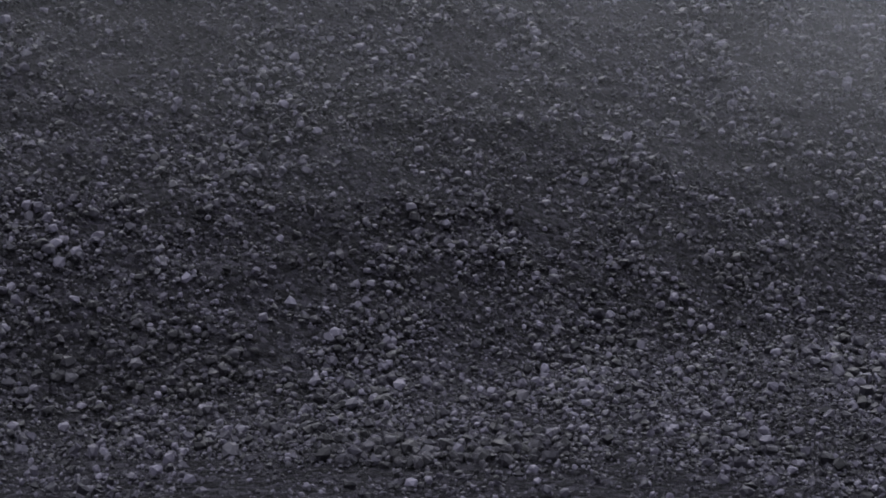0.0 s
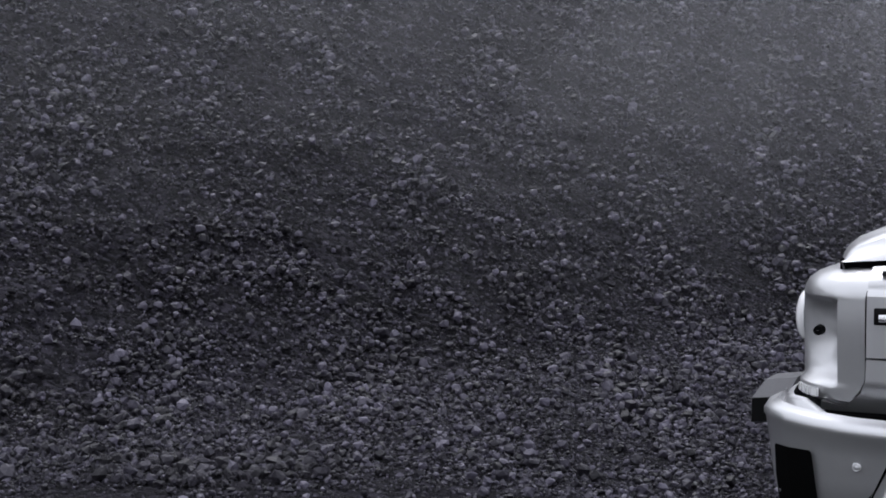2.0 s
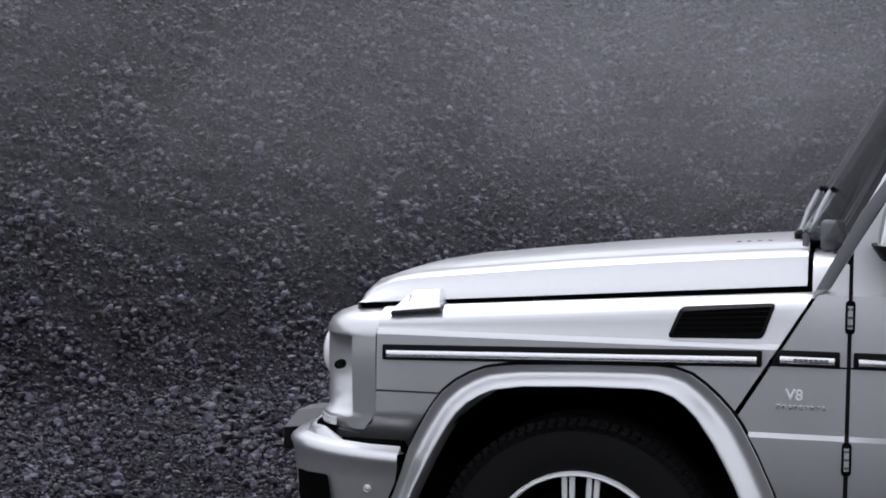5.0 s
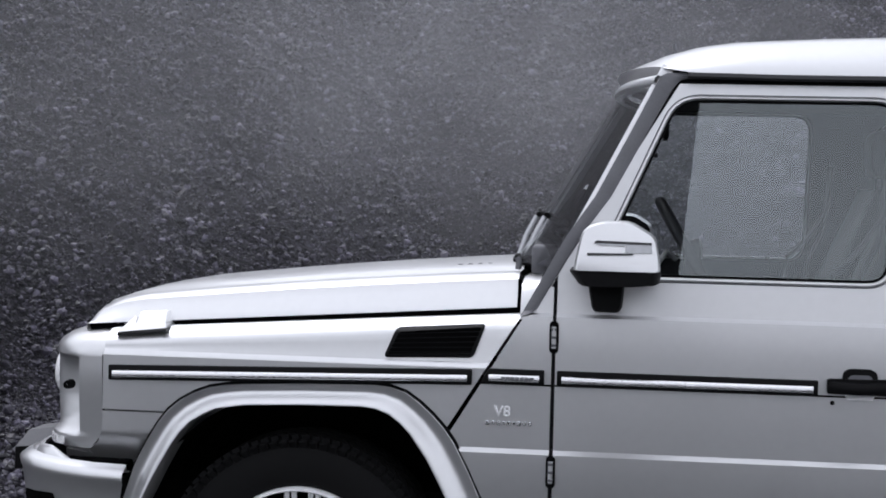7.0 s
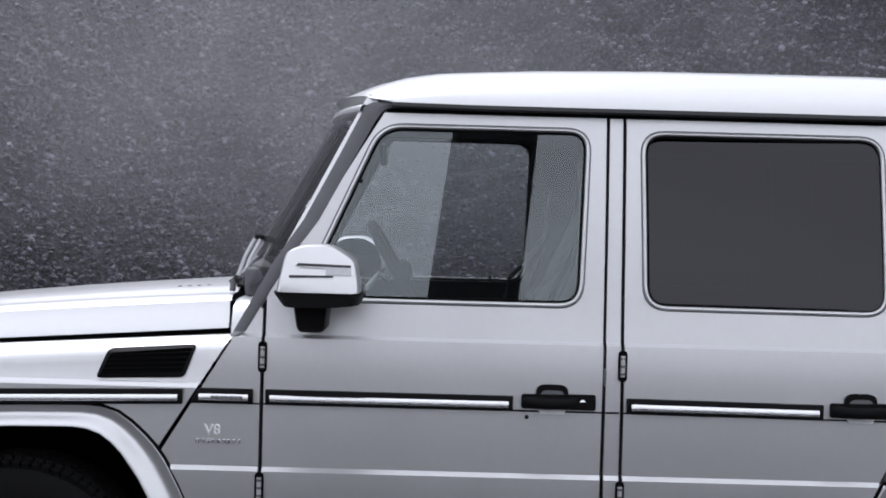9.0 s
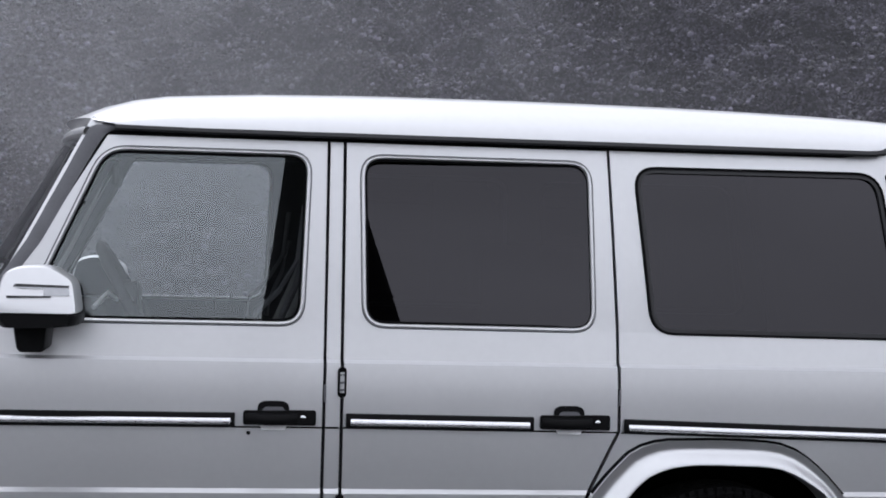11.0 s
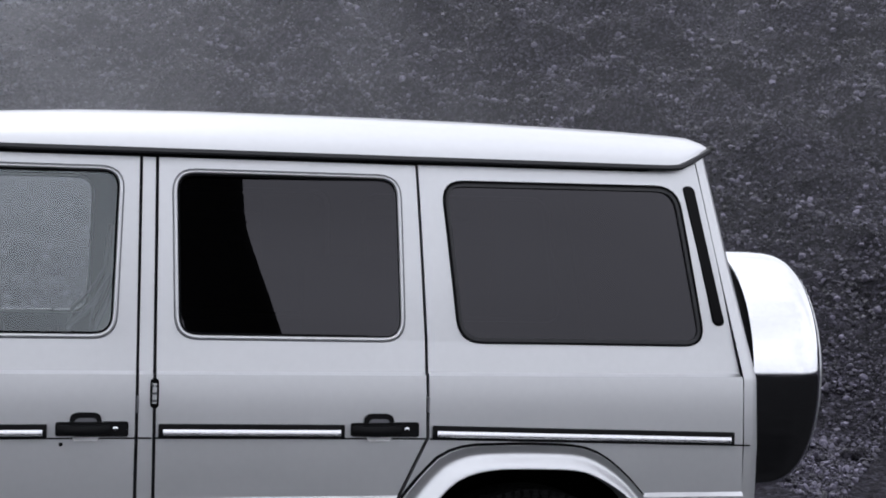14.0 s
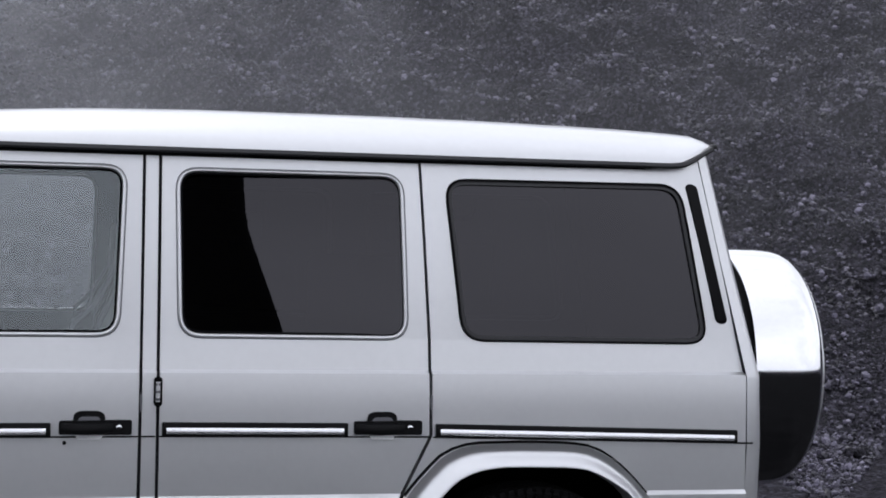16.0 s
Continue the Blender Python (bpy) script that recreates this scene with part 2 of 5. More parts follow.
def strip(rows, closed=False, caps=False):
    """A skin through rows of points, all of one length."""
    bm = bmesh.new()
    vs = [[bm.verts.new(p) for p in row] for row in rows]
    m = len(rows[0])
    for a, b in zip(vs, vs[1:]):
        for i in range(m if closed else m - 1):
            j = (i + 1) % m
            bm.faces.new((a[i], a[j], b[j], b[i]))
    if caps and closed:
        bm.faces.new(vs[0][::-1])
        bm.faces.new(vs[-1])
    bmesh.ops.recalc_face_normals(bm, faces=bm.faces)
    return bm


def lathe(profile, centre, axis="y", steps=48, close=True):
    """Turns (distance along the axis, radius) points round an axis."""
    rows = []
    for d, r in profile:
        row = []
        for k in range(steps):
            a = 2 * math.pi * k / steps
            u, v = r * math.cos(a), r * math.sin(a)
            off = (u, d, v) if axis == "y" else (d, u, v) if axis == "x" else (u, v, d)
            row.append(Vector(centre) + Vector(off))
        rows.append(row)
    return strip(rows, closed=True, caps=close)


def box(x0, x1, y0, y1, z0, z1, bevel=0.0, segments=2):
    bm = bmesh.new()
    bmesh.ops.create_cube(bm, size=1.0)
    for v in bm.verts:
        v.co = Vector((lerp(x0, x1, v.co.x + 0.5), lerp(y0, y1, v.co.y + 0.5), lerp(z0, z1, v.co.z + 0.5)))
    if bevel:
        bmesh.ops.bevel(bm, geom=bm.edges[:], offset=bevel, segments=segments, affect="EDGES", profile=0.5)
    return bm


def slab(outline, place, normal, depth, bevel=0.0):
    """A prism: outline of points in a plane, given as world points; depth runs along normal."""
    bm = bmesh.new()
    n = Vector(normal)
    a = [bm.verts.new(Vector(p)) for p in outline]
    b = [bm.verts.new(Vector(p) + n * depth) for p in outline]
    front = bm.faces.new(a)
    bm.faces.new(b[::-1])
    for i in range(len(a)):
        j = (i + 1) % len(a)
        bm.faces.new((a[j], a[i], b[i], b[j]))
    bmesh.ops.recalc_face_normals(bm, faces=bm.faces)
    if bevel:
        bmesh.ops.bevel(bm, geom=[e for e in front.edges], offset=bevel, segments=2, affect="EDGES", profile=0.5)
    return bm


def tube(points, radius, sides=8):
    """A round bar along points."""
    rows, pts = [], [Vector(p) for p in points]
    for i, p in enumerate(pts):
        d = (pts[min(i + 1, len(pts) - 1)] - pts[max(i - 1, 0)]).normalized()
        u = d.orthogonal().normalized() if abs(d.z) > 0.95 else d.cross(Vector((0, 0, 1))).normalized()
        v = d.cross(u)
        rows.append([p + radius * (math.cos(a) * u + math.sin(a) * v) for a in (2 * math.pi * k / sides for k in range(sides))])
    return smooth_by_angle(strip(rows, closed=True, caps=True), 50)


# ---- the ground: a level yard and a bank of dark gravel round it ----


def bank(x, y):
    """Height of the bank: two faces that meet in a hollow, over level ground."""
    a = -0.52 * (x + 4.25) + 0.243 * (y - 3.8)
    b = 2.04 + 0.42 * (y - 16.0) + 0.185 * (x + 0.96)
    c = np.zeros_like(x + y)
    k = 0.08
    top = np.maximum(np.maximum(a, b), c)
    z = top + k * np.log(np.exp((a - top) / k) + np.exp((b - top) / k) + np.exp((c - top) / k))
    z = np.where(y < 0, z * np.clip(1 + y / 3.0, 0, 1), z)
    return np.where(z > 14, 14 + (z - 14) * 0.15, z)


def waves(x, y, seed, size, octaves=4):
    """Lumps of several sizes, made of crossing waves."""
    rnd = np.random.RandomState(seed)
    z, amp = np.zeros_like(x), 1.0
    for o in range(octaves):
        for _ in range(5):
            a, p = rnd.uniform(0, 2 * math.pi, 2)
            f = 2 * math.pi / size * 2 ** o * rnd.uniform(0.7, 1.4)
            z = z + amp * np.sin(f * (x * math.cos(a) + y * math.sin(a)) + p) / 5
        amp *= 0.55
    return z


def lumps(x, y):
    on_bank = np.clip(bank(x, y) / 0.5, 0.12, 1)
    near = np.clip((14 - np.abs(x)) / 3, 0, 1)
    far_side = np.clip((y - 8) / 6, 0, 1) * np.clip((x + 1) / 4, 0, 1)
    return on_bank * (0.055 * waves(x, y, 3, 3.1, 3) + far_side * (0.22 * waves(x, y, 8, 4.2, 3) + 0.62 * np.abs(waves(x + 0.6 * y, y, 9, 2.6, 3))) + near * 0.035 * waves(x, y, 5, 0.55, 3))


def ground_height(x, y):
    x, y = np.asarray(x, float), np.asarray(y, float)
    return bank(x, y) + lumps(x, y) * np.clip((y - 0.6) / 1.2, 0.05, 1)


def axis_steps(inner0, inner1, step, outer):
    mid = np.arange(inner0, inner1 + step / 2, step)
    grow = np.cumsum(step * 1.25 ** np.arange(1, 60))
    grow = grow[grow < outer]
    return np.r_[inner0 - grow[::-1], mid, inner1 + grow]


gx, gy = axis_steps(-13, 17, 0.1, 900), axis_steps(0.3, 32, 0.1, 900)
GX, GY = np.meshgrid(gx, gy)
GZ = ground_height(GX, GY)
rng = np.random.RandomState(11)
GZ += rng.uniform(-0.012, 0.012, GZ.shape) * (GY > 1.0)
nx, ny = len(gx), len(gy)
idx = np.arange(nx * ny).reshape(ny, nx)
quads = np.stack([idx[:-1, :-1], idx[:-1, 1:], idx[1:, 1:], idx[1:, :-1]], -1).reshape(-1, 4)


def mesh_from(name, verts, faces, mat, smooth):
    me = bpy.data.meshes.new(name)
    k = faces.shape[1]
    me.vertices.add(len(verts))
    me.vertices.foreach_set("co", np.ascontiguousarray(verts, np.float32).ravel())
    me.loops.add(faces.size)
    me.loops.foreach_set("vertex_index", faces.astype(np.int32).ravel())
    me.polygons.add(len(faces))
    me.polygons.foreach_set("loop_start", np.arange(0, faces.size, k, dtype=np.int32))
    me.polygons.foreach_set("use_smooth", np.full(len(faces), smooth))
    me.materials.append(mat)
    me.update(calc_edges=True)
    return me


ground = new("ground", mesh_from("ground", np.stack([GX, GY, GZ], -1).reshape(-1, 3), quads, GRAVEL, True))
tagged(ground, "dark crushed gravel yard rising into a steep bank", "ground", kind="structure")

# unseen black sheet added so that chrome and lower body mirror dark ground
apron = bmesh.new()
bmesh.ops.create_grid(apron, x_segments=120, y_segments=30, size=1.0)
for v in apron.verts:
    v.co = Vector((1.5 + 40 * v.co.x + 0.2 * math.sin(7 * v.co.y), -39.6 + 40 * v.co.y + (0.1 * math.sin(19 * v.co.x) if v.co.y > 0.9 else 0) + 0.6 * min(0, 1.5 + 40 * v.co.x + 1.5) + (max(0, min(1, (2.3 + 40 * v.co.x) / 1.0)) if v.co.y > 0.9 else 0), 0.03))
apron_mesh = bpy.data.meshes.new("road")
apron.to_mesh(apron_mesh)
apron_mesh.materials.append(BLACK_SHEET)
tagged(new("road", apron_mesh), "unseen black sheet added for dark reflections in the car", "road", kind="structure")

# stones: rough lumps of slate and coal, of many sizes
PHI = (1 + 5 ** 0.5) / 2
ICO = np.array([(-1, PHI, 0), (1, PHI, 0), (-1, -PHI, 0), (1, -PHI, 0), (0, -1, PHI), (0, 1, PHI), (0, -1, -PHI), (0, 1, -PHI),
                (PHI, 0, -1), (PHI, 0, 1), (-PHI, 0, -1), (-PHI, 0, 1)]) / math.sqrt(1 + PHI * PHI)
TRI = np.array([(0, 11, 5), (0, 5, 1), (0, 1, 7), (0, 7, 10), (0, 10, 11), (1, 5, 9), (5, 11, 4), (11, 10, 2), (10, 7, 6), (7, 1, 8),
                (3, 9, 4), (3, 4, 2), (3, 2, 6), (3, 6, 8), (3, 8, 9), (4, 9, 5), (2, 4, 11), (6, 2, 10), (8, 6, 7), (9, 8, 1)])


def stone_shapes(rnd, count):
    """Angular stone forms of unit size."""
    s = ICO[None] * rnd.uniform(0.62, 1.25, (count, 12, 1)) + rnd.uniform(-0.22, 0.22, (count, 12, 3))
    s = np.clip(s, -0.60, 0.60)
    return s * np.stack([np.ones(count) * 1.05, rnd.uniform(0.6, 1.0, count), rnd.uniform(0.55, 0.95, count)], -1)[:, None]


def turned(rnd, shapes):
    """Each shape at a chance turn, lying roughly flat."""
    n = len(shapes)
    a, t = rnd.uniform(0, 2 * math.pi, n), rnd.normal(0, 0.7, n)
    ca, sa, ct, st = np.cos(a), np.sin(a), np.cos(t), np.sin(t)
    o, z = np.ones(n), np.zeros(n)
    rz = np.stack([np.stack([ca, -sa, z], -1), np.stack([sa, ca, z], -1), np.stack([z, z, o], -1)], 1)
    rx = np.stack([np.stack([o, z, z], -1), np.stack([z, ct, -st], -1), np.stack([z, st, ct], -1)], 1)
    return np.einsum("nij,nkj->nki", rx @ rz, shapes)


def strewn(rnd, count, clumped):
    """Places on the bank and its foot, denser near the yard, in drifts; a worn track by the car stays barer."""
    xs, ys = [], []
    while sum(map(len, xs)) < count:
        ang = np.radians(rnd.uniform(-52, 32, 60000))
        dist = 5.0 * (44.0 / 5.0) ** (rnd.uniform(0, 1, 60000) ** 1.25)
        x, y = 0.6 + dist * np.sin(ang), -4.3 + dist * np.cos(ang)
        drift = 0.72 + 0.5 * waves(x, y, 21, 1.5, 3) if not clumped else 0.52 + 0.85 * waves(x, y, 21, 1.1, 4)
        track = np.where(x < -2.8, 1.75 + 0.5 * (x + 2.8), 1.75)
        bare = np.where(y > track, 1.0, 0.30)
        hidden = (x > -0.3) & (x < 6) & (y < 5.5)
        keep = (rnd.uniform(0, 1, len(x)) < np.clip(drift, 0.22 if clumped else 0.6, 1) * bare) & (y > 0.2) & ~hidden
        xs.append(x[keep])
        ys.append(y[keep])
    return np.concatenate(xs)[:count], np.concatenate(ys)[:count]


OCT = np.array([(1, 0, 0), (-1, 0, 0), (0, 1, 0), (0, -1, 0), (0, 0, 1), (0, 0, -1)], float)
OTRI = np.array([(0, 2, 4), (2, 1, 4), (1, 3, 4), (3, 0, 4), (2, 0, 5), (1, 2, 5), (3, 1, 5), (0, 3, 5)])


def chip_shapes(rnd, count):
    """Small sharp chips of unit size."""
    s = OCT[None] * rnd.uniform(0.65, 1.15, (count, 6, 1)) + rnd.uniform(-0.18, 0.18, (count, 6, 3))
    return s * np.stack([np.ones(count), rnd.uniform(0.65, 1.0, count), rnd.uniform(0.6, 0.95, count)], -1)[:, None]


def stone_heap(name, count, seed, smallest, power, label, cap, shapes, tris, mat, clumped, proud):
    rnd = np.random.RandomState(seed)
    x, y = strewn(rnd, count, clumped)
    dist = np.hypot(x - 0.6, y + 4.3)
    size = np.minimum(smallest * dist / 8 * rnd.uniform(0.0001, 1, count) ** (-1 / power), cap * (0.6 + dist / 20)) * np.clip(0.92 + 0.30 * waves(x, y, 21, 1.5, 3), 0.75, 1.25) * np.interp(x, (-3, 2, 5), (1.0, 0.80, 0.92))
    form = turned(rnd, shapes(rnd, count))
    k = form.shape[1]
    z = ground_height(x, y) + proud * size
    v = (form * size[:, None, None] + np.stack([x, y, z], -1)[:, None]).reshape(-1, 3)
    f = (tris[None] + k * np.arange(count)[:, None, None]).reshape(-1, 3)
    ob = new(name, mesh_from(name, v, f, mat, False))
    return tagged(ob, label, "gravel", kind="stuff")


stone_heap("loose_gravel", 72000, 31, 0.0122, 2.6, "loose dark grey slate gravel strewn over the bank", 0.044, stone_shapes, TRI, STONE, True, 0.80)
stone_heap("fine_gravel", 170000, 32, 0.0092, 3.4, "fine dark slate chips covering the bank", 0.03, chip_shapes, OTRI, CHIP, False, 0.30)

# the coarse stones that lie in drifts on the bank and at its foot: the nearest one by one, the rest as one heap
rnd = np.random.RandomState(77)
FORMS = [mesh_from("stone", f * 1.0, TRI, COARSE, False) for f in stone_shapes(rnd, 14)]
FOOT_DRIFTS = [(-5.78, 1.64, 0.17), (-5.63, 2.03, 0.17), (-5.42, 2.08, 0.14), (-5.29, 2.27, 0.14), (-5.05, 2.15, 0.11), (-5.24, 1.99, 0.11), (-5.48, 1.56, 0.11),
               (-4.09, 1.49, 0.10), (-3.83, 1.49, 0.12), (-3.54, 1.50, 0.11), (-3.42, 1.70, 0.12), (-3.24, 1.80, 0.09), (-4.46, 1.73, 0.08), (-3.17, 1.80, 0.15), (-3.46, 1.57, 0.15)]
BANK_DRIFTS = [(-5.41, 3.40, 0.14), (-6.23, 3.17, 0.15), (-6.52, 3.36, 0.10), (-4.05, 3.65, 0.15), (-4.11, 4.18, 0.13), (-3.72, 2.91, 0.11), (-3.76, 5.72, 0.18), (-3.93, 5.85, 0.11),
               (-6.99, 5.49, 0.16), (-6.53, 4.66, 0.15), (-6.49, 5.06, 0.12), (-5.71, 6.76, 0.13), (-4.93, 8.51, 0.14), (-4.95, 3.50, 0.16), (-2.43, 4.30, 0.19), (-2.49, 4.89, 0.13),
               (-3.97, 3.76, 0.19), (-4.29, 4.09, 0.17), (-3.94, 15.32, 0.35), (-3.38, 15.61, 0.28), (-2.24, 13.88, 0.32), (-5.24, 10.53, 0.22)]
LONE = [(-4.13, 3.54, 0.058), (-4.65, 2.26, 0.055), (-5.92, 1.71, 0.046), (-7.02, 5.63, 0.053), (-2.77, 2.16, 0.032), (-6.74, 2.31, 0.040), (-5.07, 4.96, 0.040), (-4.55, 5.77, 0.044),
        (-5.43, 3.68, 0.040), (-3.43, 1.69, 0.036), (-3.48, 1.43, 0.038), (-3.18, 1.76, 0.035), (-3.40, 5.50, 0.038), (-4.84, 3.04, 0.036), (-5.92, 5.15, 0.047), (-5.29, 4.55, 0.044), (-2.65, 10.5, 0.064)]


def lay_stone(x, y, size):
    st = new("stone", FORMS[rnd.randint(len(FORMS))])
    st.parent = ground
    st.matrix_basis = Matrix.LocRotScale((x, y, float(ground_height(x, y)) + 0.62 * size), Euler((rnd.normal(0, 0.4), rnd.normal(0, 0.4), rnd.uniform(0, 6.3))), (size, size * rnd.uniform(0.75, 1.0), size))


for x, y, size in LONE:
    lay_stone(x, y, size)
for cx, cy, spread in FOOT_DRIFTS:
    for k in range(18):
        lay_stone(cx + rnd.normal(0, spread * 1.3), cy + rnd.normal(0, spread * 1.2), min(0.050, 0.0170 * rnd.uniform(0.05, 1) ** -0.5))
hx, hy, hs = [], [], []
for cx, cy, spread in FOOT_DRIFTS + BANK_DRIFTS:
    n = 34 if cy > 2.5 else 26
    hx.append(rnd.normal(cx, spread * 1.5, n))
    hy.append(rnd.normal(cy, spread * 1.5, n))
    hs.append(np.minimum(0.050, (0.0150 if cy < 2.5 else 0.0165) * rnd.uniform(0.05, 1, n) ** -0.5) * (1 + 0.5 * max(0, cy - 8) / 8))
hx, hy, hs = map(np.concatenate, (hx, hy, hs))
form = turned(rnd, stone_shapes(rnd, len(hx))) * hs[:, None, None] + np.stack([hx, hy, ground_height(hx, hy) + 0.62 * hs], -1)[:, None]
heap_tris = (TRI[None] + 12 * np.arange(len(hx))[:, None, None]).reshape(-1, 3)
tagged(new("coarse_gravel", mesh_from("coarse_gravel", form.reshape(-1, 3), heap_tris, LUMP, False)), "coarse dark stones lying in drifts on the bank", "gravel", kind="stuff")

# ---- the off-road car, parked side-on: front axle at x = 0, its flank at y = 0 ----
WIDTH = 1.72
car = new("offroad_car")
tagged(car, "boxy silver off-road car parked on dark gravel", "car")

# how far the flank lies in from y = 0 at each height: two ledges, leaning inwards above the waist
FLANK = table([(0.40, 0.05), (0.55, 0.006), (0.66, -0.006), (0.774, -0.008), (0.786, 0.004), (0.86, 0.002), (0.95, 0.001), (1.03, 0.0015),
               (1.10, 0.003), (1.1475, 0.007), (1.1565, 0.0255), (1.20, 0.0303), (1.25, 0.036), (1.40, 0.048), (1.55, 0.064), (1.70, 0.084), (1.80, 0.100), (1.90, 0.115)])
LEVELS = (0.55, 0.66, 0.774, 0.786, 0.86, 0.95, 1.03, 1.10, 1.1475, 1.1565, 1.20, 1.25, 1.40, 1.55, 1.70)


def flank(x, z):
    return FLANK(z)


def panel(outline, holes=(), depth=0.03, surface=flank, far=False, offset=0.0, levels=LEVELS, soft=True, columns=()):
    """A body panel cut from the flank: outline and holes in (x, z); it follows the flank's shape and has thickness."""
    from mathutils.geometry import tessellate_polygon
    loops = [[Vector((x, z, 0)) for x, z in loop] for loop in (outline, *holes)]
    flat = [p for loop in loops for p in loop]
    bm = bmesh.new()
    vs = [bm.verts.new((p.x, 0, p.y)) for p in flat]
    for t in tessellate_polygon(loops):
        try:
            bm.faces.new([vs[i] for i in t])
        except ValueError:
            pass
    for z in levels:
        bmesh.ops.bisect_plane(bm, geom=bm.verts[:] + bm.edges[:] + bm.faces[:], plane_co=(0, 0, z), plane_no=(0, 0, 1))
    for x in columns:
        bmesh.ops.bisect_plane(bm, geom=bm.verts[:] + bm.edges[:] + bm.faces[:], plane_co=(x, 0, 0), plane_no=(1, 0, 0))
    bmesh.ops.recalc_face_normals(bm, faces=bm.faces)
    if sum(f.normal.y * f.calc_area() for f in bm.faces) > 0:
        bmesh.ops.reverse_faces(bm, faces=bm.faces)
    front = bm.faces[:]
    for v in bm.verts:
        v.co.y = surface(v.co.x, v.co.z) + offset
    rim = [e for e in bm.edges if len(e.link_faces) == 1]
    made = bmesh.ops.extrude_edge_only(bm, edges=rim)
    for g in made["geom"]:
        if isinstance(g, bmesh.types.BMVert):
            g.co.y += depth
    bm.normal_update()
    for f in bm.faces:
        f.smooth = soft
    edge = set(rim)
    for e in bm.edges:
        if len(e.link_faces) == 2:
            e.smooth = e.calc_face_angle(0) < radians(25)
    if far:
        for v in bm.verts:
            v.co.y = WIDTH - v.co.y
        bmesh.ops.reverse_faces(bm, faces=bm.faces)
    return bm


def frame_ring(outer, inner, depth, surface=flank, far=False, offset=-0.004):
    """A ring between two outlines with the same number of points."""
    rows = []
    for loop, off in ((outer, offset + depth), (outer, offset), (inner, offset), (inner, offset + depth)):
        rows.append([(x, surface(x, z) + off, z) for x, z in loop])
    bm = strip(rows, closed=True)
    if far:
        for v in bm.verts:
            v.co.y = WIDTH - v.co.y
        bmesh.ops.reverse_faces(bm, faces=bm.faces)
    return smooth_by_angle(bm, 40)


def shrunk(loop, d):
    """The outline moved inwards by d."""
    n, out = len(loop), []
    area = sum(loop[i - 1][0] * loop[i][1] - loop[i][0] * loop[i - 1][1] for i in range(n))
    s = 1 if area > 0 else -1
    for i in range(n):
        a, p, b = Vector(loop[i - 1]), Vector(loop[i]), Vector(loop[(i + 1) % n])
        t = (p - a).normalized() + (b - p).normalized()
        t = t.normalized() if t.length > 1e-6 else Vector((1, 0))
        out.append((p.x - s * t.y * d, p.y + s * t.x * d))
    return out


def pane_surface(x, z):
    """The even curve of the window glass."""
    d = z - 1.25
    return 0.034 + 0.076 * d + 0.08 * d * d


def front_pane(x, z):
    """The front door's glass: slightly hollow along its length, with a trace of twist."""
    d = x - 1.2
    return pane_surface(x, z) - 0.0215 * d * d - 0.0096 * d * (z - 1.5)


def rear_pane(x, z):
    """The rear door's glass: slightly hollow, set a little askew, twisted in its lower half."""
    d, low = x - 2.08, z - 1.585
    return pane_surface(x, z) + 0.009 - 0.0215 * d * d - 0.038 * d + 0.0217 * d * 0.5 * (low - math.sqrt(low * low + 0.0012))


def rolled_ring(outer, inner, far=False):
    """A raised, rounded frame between two outlines with the same number of points."""
    rows = []
    for f, off in ((0.0, 0.006), (0.0, -0.001), (0.12, -0.0045), (0.35, -0.0070), (0.62, -0.0068), (0.86, -0.0040), (1.0, 0.002), (1.0, 0.016)):
        rows.append([(lerp(a[0], b[0], f), FLANK(lerp(a[1], b[1], f)) + off, lerp(a[1], b[1], f)) for a, b in zip(outer, inner)])
    bm = strip(rows, closed=True)
    if far:
        for v in bm.verts:
            v.co.y = WIDTH - v.co.y
        bmesh.ops.reverse_faces(bm, faces=bm.faces)
    return smooth_by_angle(bm, 60)


def window(thing, hole, glass_mat, far=False, seal=0.006, lip=0.013, thick=False, surface=pane_surface):
    """Pane with its seal in the opening of a door or side."""
    xs = [x for x, z in hole]
    pane = panel(shrunk(hole, lip + seal * 0.6), depth=0.003, far=far, surface=surface, offset=0.007, levels=[1.27 + 0.03 * k for k in range(17)], columns=np.arange(min(xs) + 0.03, max(xs), 0.03))
    glass_part = part("window_pane", pane, glass_mat, thing)
    normals = []
    for v in glass_part.data.vertices:
        x, z = v.co.x, v.co.z
        n = Vector(((surface(x + 0.002, z) - surface(x - 0.002, z)) / 0.004, -1, (surface(x, z + 0.002) - surface(x, z - 0.002)) / 0.004)).normalized()
        normals.append((n.x, -n.y if far else n.y, n.z))
    glass_part.data.normals_split_custom_set_from_vertices(normals)
    glass_part.visible_shadow = False
    a, b, c = shrunk(hole, 0.001), shrunk(hole, lip), shrunk(hole, lip + seal)
    if thick:
        b2 = shrunk(hole, lip + 0.006)
        part("seal_edge", frame_ring(b, b2, 0.03, far=far, offset=-0.007), RUBBER, thing, "black outer edge of the seal")
        b = shrunk(hole, lip + 0.0055)
    part("window_seal", frame_ring(b, c, 0.03, far=far, offset=0.002 if not thick else -0.003), RUBBER if not thick else DARKTRIM, thing, "black rubber window seal")
    if not thick:
        # grey ring paints the shadow line outside the raised frame
        part("frame_shadow_line", frame_ring(shrunk(hole, -0.0024), shrunk(hole, 0.002), 0.004, far=far, offset=-0.0008), GREYTRIM, thing, "thin grey ring for the shadow line round the frame")
        part("window_frame", rolled_ring(a, b, far), PAINT, thing, "raised silver window frame")


